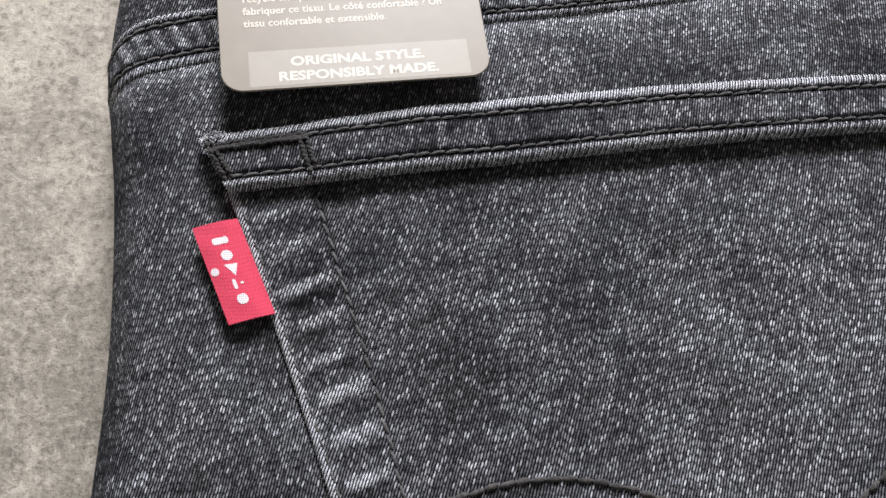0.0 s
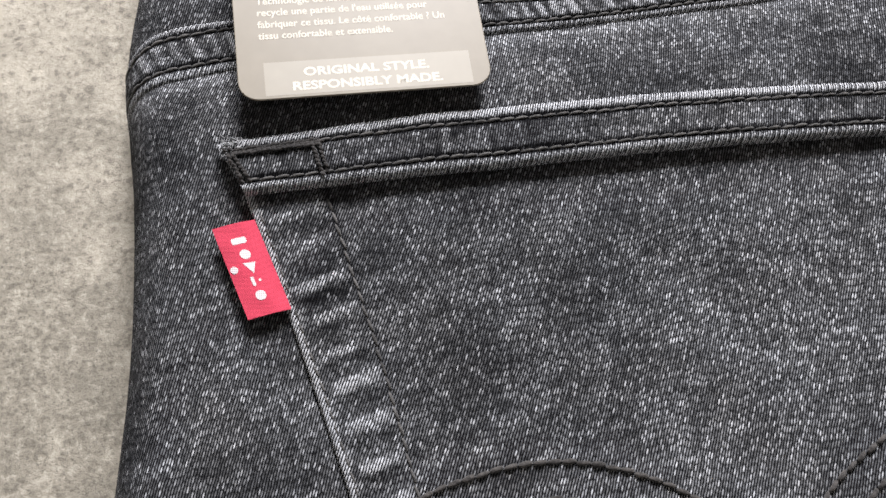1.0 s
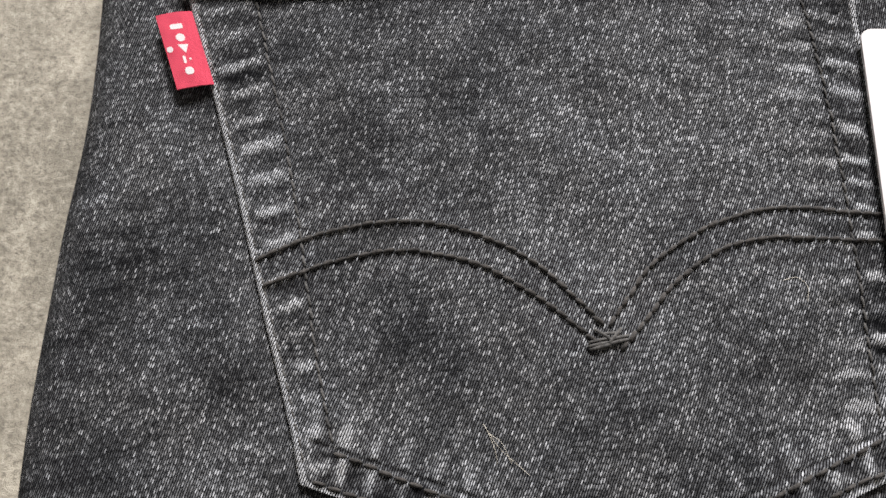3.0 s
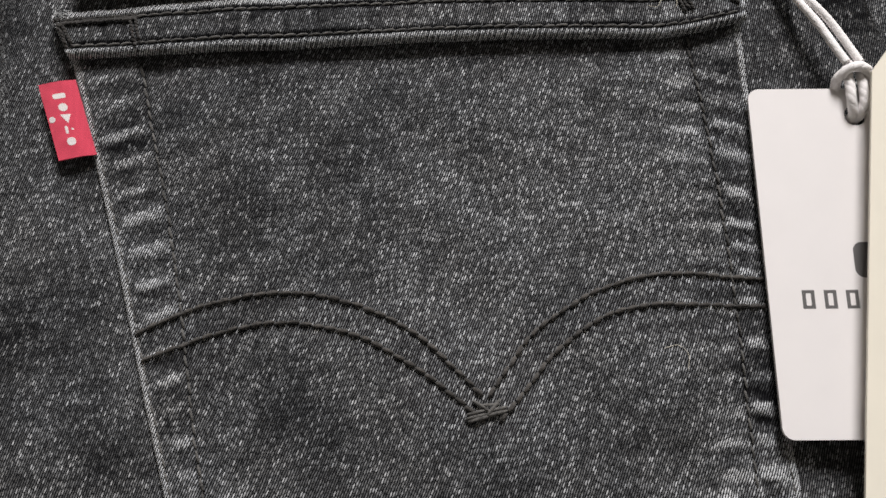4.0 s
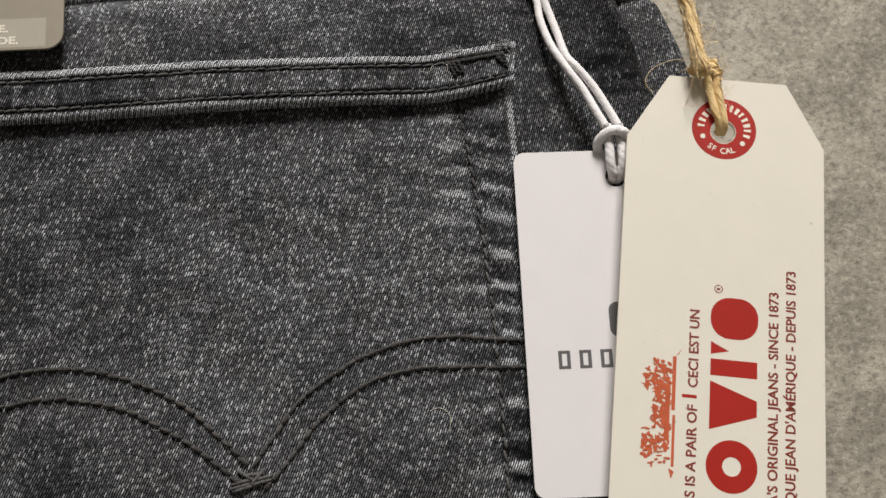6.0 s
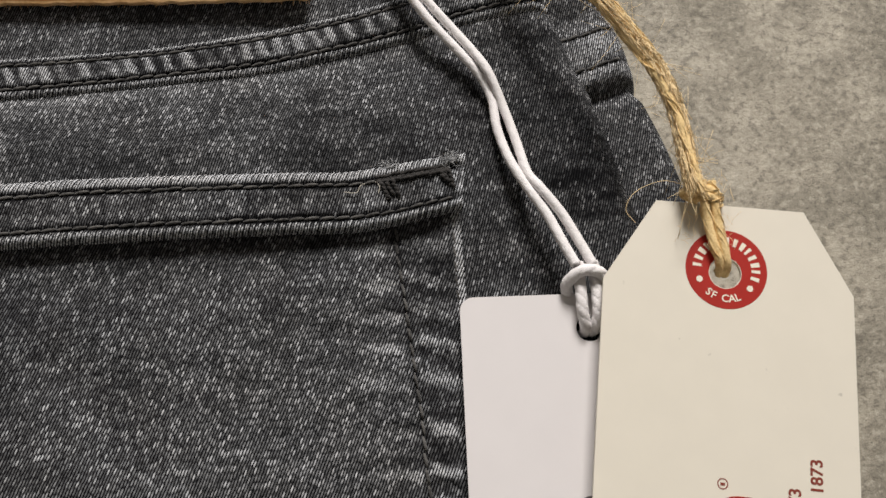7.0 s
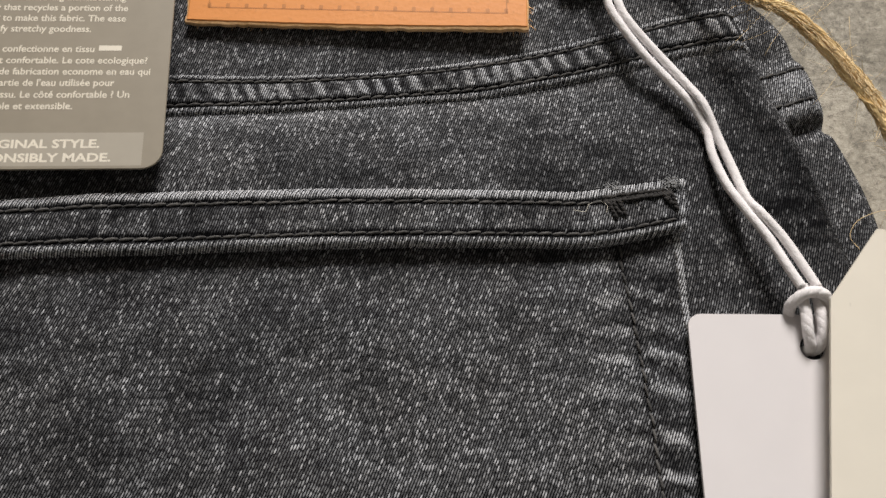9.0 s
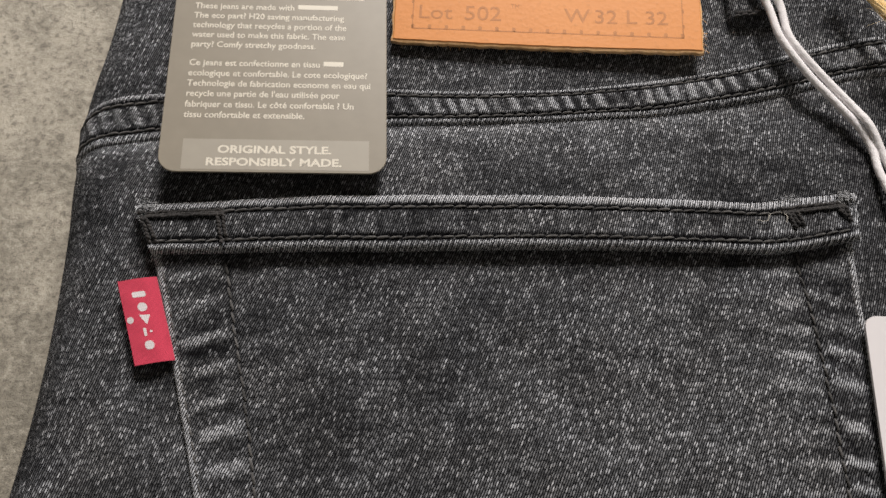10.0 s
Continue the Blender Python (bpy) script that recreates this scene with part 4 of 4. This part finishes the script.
for a in (205, 323):
    printed("pale_dot", PTAG, [flat_shape(circle(DISC[0] + 5.4 * math.cos(radians(a)), DISC[1] + 5.4 * math.sin(radians(a)), 0.6, 14), 0.09)], PALE_INK, cream_tag)


def up_text(words, x, y0, y1, weight, material):
    """A line of print running up the tag between two heights, its feet at x."""
    v, f = lettering(words, 3.3, 0, 0, 90, "LEFT", weight)
    length = max(p[1] for p in v)
    k = (y1 - y0) / length
    printed("print_line", PTAG, [([(x + p[0] * 0.9, y0 + p[1] * k, p[2]) for p in v], f)], material, cream_tag)


up_text("THIS IS A PAIR OF", -5.1, -100.8, -76.6, 0.075, DARK_INK)
up_text("CECI EST UN", -5.1, -73.0, -55.8, 0.075, DARK_INK)
printed("rule", PTAG, [bar(-8.4, -75.2, -5.2, -74.5)], RED_INK, cream_tag)
up_text("AMERICA'S ORIGINAL JEANS - SINCE 1873", 12.3, -106.5, -50.2, 0.075, DARK_INK)
up_text("AUTHENTIQUE JEAN D'AM\u00c9RIQUE - DEPUIS 1873", 16.1, -109.5, -45.0, 0.075, DARK_INK)
# big red plain shapes: bar, ring, wedge, bar, tick, rounded block
BIG = {
    "red_block": [bar(-2.2, -105.6, 7.8, -98.4)],
    "red_ring": [arc_band(2.6, -88.8, 2.0, 5.5, 0, 360)],
    "red_wedge": [flat_shape([(-2.4, -81.4), (7.8, -78.0), (7.8, -74.6), (-2.4, -71.0)])],
    "red_bar": [bar(-2.4, -69.8, 7.8, -66.2)],
    "red_tick": [flat_shape([(-2.4, -65.2), (1.6, -64.3), (-2.4, -62.4)])],
    "red_curl": [flat_shape(rounded(-2.6, -61.6, 7.9, -52.4, 4.2))],
}
for name, shapes in BIG.items():
    printed(name, PTAG, shapes, RED_INK, cream_tag, "plain red printed shape")
printed("small_ring", PTAG, [arc_band(-1.0, -50.6, 0.75, 0.95, 0, 360), bar(-1.4, -50.9, -0.6, -50.4)], DARK_INK, cream_tag)
# orange emblem drawn as plain blocks
rng = random.Random(4)
emblem = [bar(-10.3, -90.0, -9.7, -79.2), bar(-10.6, -78.2, -9.8, -66.6), flat_shape([(-9.4, -66.0), (-8.4, -64.6), (-10.6, -67.2)]), flat_shape([(-9.6, -91.0), (-10.2, -92.6), (-10.8, -90.4)]), bar(-12.0, -84.5, -10.9, -72.5)]
def blob(x, y, long, wide, angle):
    c, d = math.cos(angle), math.sin(angle)
    pts = [(long * math.cos(t) * (1 + 0.25 * wave(3 * x + t, y)), wide * math.sin(t)) for t in (0.524 * k for k in range(12))]
    return flat_shape([(x + c * a - d * b, y + d * a + c * b) for a, b in pts])


for i in range(190):
    y = rng.choice((rng.gauss(-84.5, 2.4), rng.gauss(-71.5, 1.9), rng.uniform(-82, -73)))
    reach = 16.6 if y < -82.5 or -73.5 < y < -69.5 else 14.4
    x = -rng.uniform(11.0, reach)
    emblem.append(blob(x, y, rng.uniform(0.35, 1.2), rng.uniform(0.14, 0.4), rng.choice((0.2, 1.5, 2.6)) + rng.gauss(0, 0.35)))
emblem = [([(x, y, z + 0.0004 * n) for x, y, z in v], f) for n, (v, f) in enumerate(emblem)]
printed("orange_emblem", PTAG, emblem, ORANGE_INK, cream_tag, "plain orange printed emblem")


# ---- cords ----
def twisted(centre, radius, strand_radius, turns, count, phase=0.0, sides=8, flat=1.0):
    """Strands that wind round a centre line."""
    pts = [Vector(p) for p in centre]
    total = len(pts) - 1
    out = []
    for s in range(count):
        line = []
        for i, p in enumerate(pts):
            ahead = (pts[min(i + 1, total)] - pts[max(i - 1, 0)]).normalized()
            side = ahead.cross(Vector((0, 0, 1))).normalized()
            up = side.cross(ahead)
            a = 2 * math.pi * (turns * i / total + s / count) + phase
            line.append(p + side * (radius * math.cos(a)) + up * (radius * flat * math.sin(a)))
        out.append(tube(line, strand_radius, sides))
    return out


tag_string = thing("tag_string", (0.09, 0.0, 0.027), "white cotton string knotted through the white tag", "string")
CORD_A = [(100.0, -26.9, 30.4), (98.5, -22.6, 29.6), (96.3, -15.9, 28.4), (93.4, -9.5, 27.3), (90.9, -2.6, 25.5), (89.5, 5.0, 24.1), (89.4, 11.2, 23.4), (87.8, 16.9, 23.0), (84.0, 22.8, 23.0), (78.4, 30.9, 23.0), (74.1, 38.6, 23.2), (72.1, 44.0, 23.0), (70.9, 52.9, 22.4), (66.8, 62.8, 23.2), (60.2, 82.9, 25.0)]
CORD_B = [(103.1, -27.1, 30.4), (101.6, -22.8, 29.8), (99.0, -16.1, 29.0), (95.7, -10.3, 28.4), (93.9, -6.5, 27.0), (92.9, 0.9, 25.2), (91.4, 9.3, 24.0), (89.2, 16.8, 24.8), (86.6, 22.7, 23.6), (81.5, 30.7, 23.2), (76.6, 38.3, 23.4), (74.4, 43.9, 23.2), (74.0, 52.9, 22.6), (70.5, 62.8, 23.6), (64.2, 82.9, 25.0)]
for ctrl, ph in ((CORD_A, 0.0), (CORD_B, 1.0)):
    line = curve_points(ctrl, 14)
    link_mesh("cord_strand", *joined(twisted(line, 0.07, 0.9, 13, 3, ph, 12, 0.8)), CORD, tag_string, "soft white cotton strand")
# the lark's head knot over the tag's upper rim
for sx in (-1.45, 1.45):
    line = curve_points([WTAG(-0.1 + sx * 0.4, -7.0, -2.0), WTAG(0.1 + sx * 0.6, -6.6, 0.6), WTAG(sx, -4.0, 2.2), WTAG(sx, -0.5, 2.4), WTAG(sx, 2.8, 2.0), WTAG(sx * 0.8, 5.4, 2.6)], 10)
    link_mesh("cord_strand", *joined(twisted(line, 0.2, 0.95, 3, 3, sx, 10)), CORD, tag_string, "twisted white strand")
line = curve_points([WTAG(3.2, 0.2, -1.2), WTAG(3.6, 1.6, 1.6), WTAG(1.6, 3.2, 4.0), WTAG(-1.6, 3.2, 4.0), WTAG(-3.8, 1.6, 1.8), WTAG(-3.4, 0.2, -1.0)], 10)
link_mesh("knot_wrap", *joined(twisted(line, 0.25, 0.95, 3, 3, 0.4, 10)), CORD, tag_string, "white cord wrapped round the knot")

def frayed(centre, radius, strand_radius, turns, count, phase):
    """A loose hairy ply: uneven fibres bundles that wind and wander."""
    pts = [Vector(p) for p in centre]
    total = len(pts) - 1
    out = []
    for s in range(count):
        line = []
        for i, p in enumerate(pts):
            ahead = (pts[min(i + 1, total)] - pts[max(i - 1, 0)]).normalized()
            side = ahead.cross(Vector((0, 0, 1))).normalized()
            up = side.cross(ahead)
            a = 2 * math.pi * (turns * i / total + s / count) + phase + 0.9 * wave(i / 9, s * 3.7, phase)
            r = radius * (0.35 + 0.65 * ((s * 0.618) % 1.0)) * (0.8 + 0.9 * abs(wave(i / 14, s * 5.1, phase + 2.0)))
            line.append(p + side * (r * math.cos(a)) + up * (r * math.sin(a)))
        out.append(tube(line, lambda t, s=s: strand_radius * (0.7 + 0.5 * wave(t * 23, s * 2.3)), 6))
    return out


jute = thing("jute_twine", (0.12, 0.0, 0.036), "hairy tan jute twine tied through the cream tag", "twine")
TWINE = [(90.0, 62.0, 26.0), (97.0, 45.0, 29.5), (102.0, 37.6, 33.0), (105.3, 32.9, 36.0), (109.0, 27.6, 37.0), (113.3, 20.6, 37.4), (116.6, 14.4, 37.4), (119.6, 8.3, 37.2), (121.5, 1.8, 37.0), (122.1, -4.9, 37.0), (122.2, -11.4, 37.0), (122.6, -17.5, 37.2)]
centre = curve_points(TWINE, 16)
for k, (off, ph) in enumerate(((-0.95, 0.0), (0.95, 1.4))):
    shifted = []
    for i, p in enumerate(centre):
        d = centre[min(i + 1, len(centre) - 1)] - centre[max(i - 1, 0)]
        side = Vector((d.y, -d.x, 0)).normalized()
        spin = 6.283 * 0.9 * i / len(centre)
        shifted.append(p + side * off * math.cos(spin) + Vector((0, 0, off * 0.7 * math.sin(spin))))
    link_mesh("twine_core", *tube(shifted, lambda t, ph=ph: 0.86 + 0.16 * wave(t * 31, ph), 10), JUTE, jute)
    link_each("twine_ply", frayed(shifted, 0.95, 0.17, 2.2, 26, ph), JUTE, jute)
for sx in (-0.9, 0.9):
    line = curve_points([PTAG(-0.8 + 0.5 * sx, -12.8, -2.0), PTAG(-1.4 + 0.7 * sx, -11.4, 0.8), PTAG(-3.2 + sx, -6.0, 1.6), PTAG(-4.6 + sx, 0.0, 2.2), PTAG(-5.2 + sx, 3.6, 2.6)], 14)
    link_mesh("twine_core", *tube(line, 0.85, 10), JUTE, jute)
    link_each("twine_ply", frayed(line, 0.92, 0.18, 1.4, 20, sx), JUTE, jute)
line = curve_points([PTAG(-3.6, 0.6, 0.0), PTAG(-2.6, 1.0, 1.4), PTAG(-4.8, 1.8, 2.8), PTAG(-8.0, 1.8, 2.2), PTAG(-8.8, 1.2, 0.6), PTAG(-6.0, 0.4, 0.0)], 10)
link_mesh("twine_core", *tube(line, 0.85, 10), JUTE, jute)
link_each("twine_ply", frayed(line, 0.92, 0.18, 2.0, 18, 0.2), JUTE, jute)
line = curve_points([PTAG(-2.4, -0.6, 0.4), PTAG(-3.6, 0.0, 2.2), PTAG(-5.4, 0.4, 2.8), PTAG(-8.2, 0.0, 1.6)], 10)
link_mesh("twine_core", *tube(line, 0.85, 10), JUTE, jute)
link_each("twine_ply", frayed(line, 0.9, 0.18, 1.6, 18, 1.2), JUTE, jute)

# loose fibres along the twine
rng = random.Random(11)
hairs = []
for n in range(520):
    if n < 430:
        i = rng.randrange(20, len(centre))
        p, along = centre[i], (centre[i] - centre[i - 2]).normalized() * rng.choice((-1, 1))
    else:
        p, along = Vector(PTAG(rng.uniform(-9, 0), rng.uniform(-9, 4), 2.0)), Vector((0.2, 1, 0))
    d = (along * rng.uniform(0.0, 1.6) + Vector((rng.gauss(0, 0.6), rng.gauss(0, 0.6), rng.gauss(0, 0.4)))).normalized()
    side = Vector((rng.gauss(0, 1), rng.gauss(0, 1), rng.gauss(0, 0.6)))
    length = rng.choice((2.0, 2.6, 3.2, 4.0, 5.5, 8.0)) * rng.uniform(0.7, 1.3)
    p = p + Vector((rng.gauss(0, 0.8), rng.gauss(0, 0.5), rng.gauss(0, 0.5)))
    if n >= 430:
        length = rng.uniform(0.8, 2.2)
    line = [p + d * (length * t) + side * (0.3 * length * t * t) for t in (0, 0.2, 0.4, 0.6, 0.8, 1)]
    line = [(q.x, q.y, max(q.z, 24.0)) for q in line]
    hairs.append(tube(line, rng.uniform(0.03, 0.055), 3))
for n in range(1100):
    i = rng.randrange(14, len(centre) - 3)
    p, d = centre[i], (centre[i + 2] - centre[i - 2]).normalized()
    side = d.cross(Vector((0, 0, 1))).normalized()
    a = rng.uniform(0, 6.283)
    start = p + side * (1.65 * math.cos(a)) + Vector((0, 0, 1.3 * math.sin(a)))
    away = (side * math.cos(a) + Vector((0, 0, math.sin(a)))) * rng.uniform(-0.05, 0.22) + side * rng.uniform(-0.2, 0.2)
    length = rng.uniform(1.5, 5.0)
    line = [start + d * (length * t) + away * (length * t * t) for t in (-0.5, -0.2, 0.1, 0.4, 0.7)]
    hairs.append(tube([tuple(q) for q in line], rng.uniform(0.04, 0.09), 3))
tagged(link_mesh("loose_fibres", *joined(hairs), JUTE_HAIR, jute, "fine loose jute fibres"), kind="stuff")
# one long curled fibre beside the tag
line = curve_points([PTAG(-8, 2.5, 1.5), PTAG(-13, 3.0, 2.0), PTAG(-18, 0.5, 1.5), PTAG(-19.6, -3.0, 1.0), PTAG(-17.6, -5.4, 0.6)], 10)
link_mesh("curled_fibre", *tube(line, 0.07, 4), JUTE_HAIR, jute)

# lint on the cloth
lint = thing("lint_curl", (0.062, -0.006, 0.025), "small curled white lint thread on the pocket hem", "lint")
line = curve_points([(58.0, -7.0, 0), (60.5, -7.2, 0), (61.5, -5.6, 0), (64.0, -5.0, 0), (65.0, -6.6, 0), (64.6, -8.0, 0)], 8)
link_mesh("thread", *tube([(p.x, p.y, hem_over(p.x, p.y) + 0.5) for p in line], 0.06, 5), LINT, lint)
wisp = thing("lint_wisp", (-0.012, -0.118, 0.024), "pale wisp of fluff clinging to the pocket", "lint")
for ctrl in ([(-15, -115), (-12, -120), (-8, -124), (-6, -126)], [(-14.6, -115.5), (-13, -120), (-12.6, -123)], [(-14, -117), (-11.5, -119), (-9.6, -123.4)]):
    line = curve_points([(x, y, 0) for x, y in ctrl], 6)
    link_mesh("fibre", *tube([(p.x, p.y, pocket_height(p.x, p.y) + 0.2) for p in line], 0.045, 4), LINT, wisp)
wisp = thing("lint_curl", (0.058, -0.09, 0.024), "tiny curled white fibre on the pocket", "lint")
line = curve_points([(52, -88, 0), (55, -87.5, 0), (57, -89.5, 0), (56.5, -93, 0)], 8)
link_mesh("fibre", *tube([(p.x, p.y, pocket_height(p.x, p.y) + 0.2) for p in line], 0.06, 4), LINT, wisp)
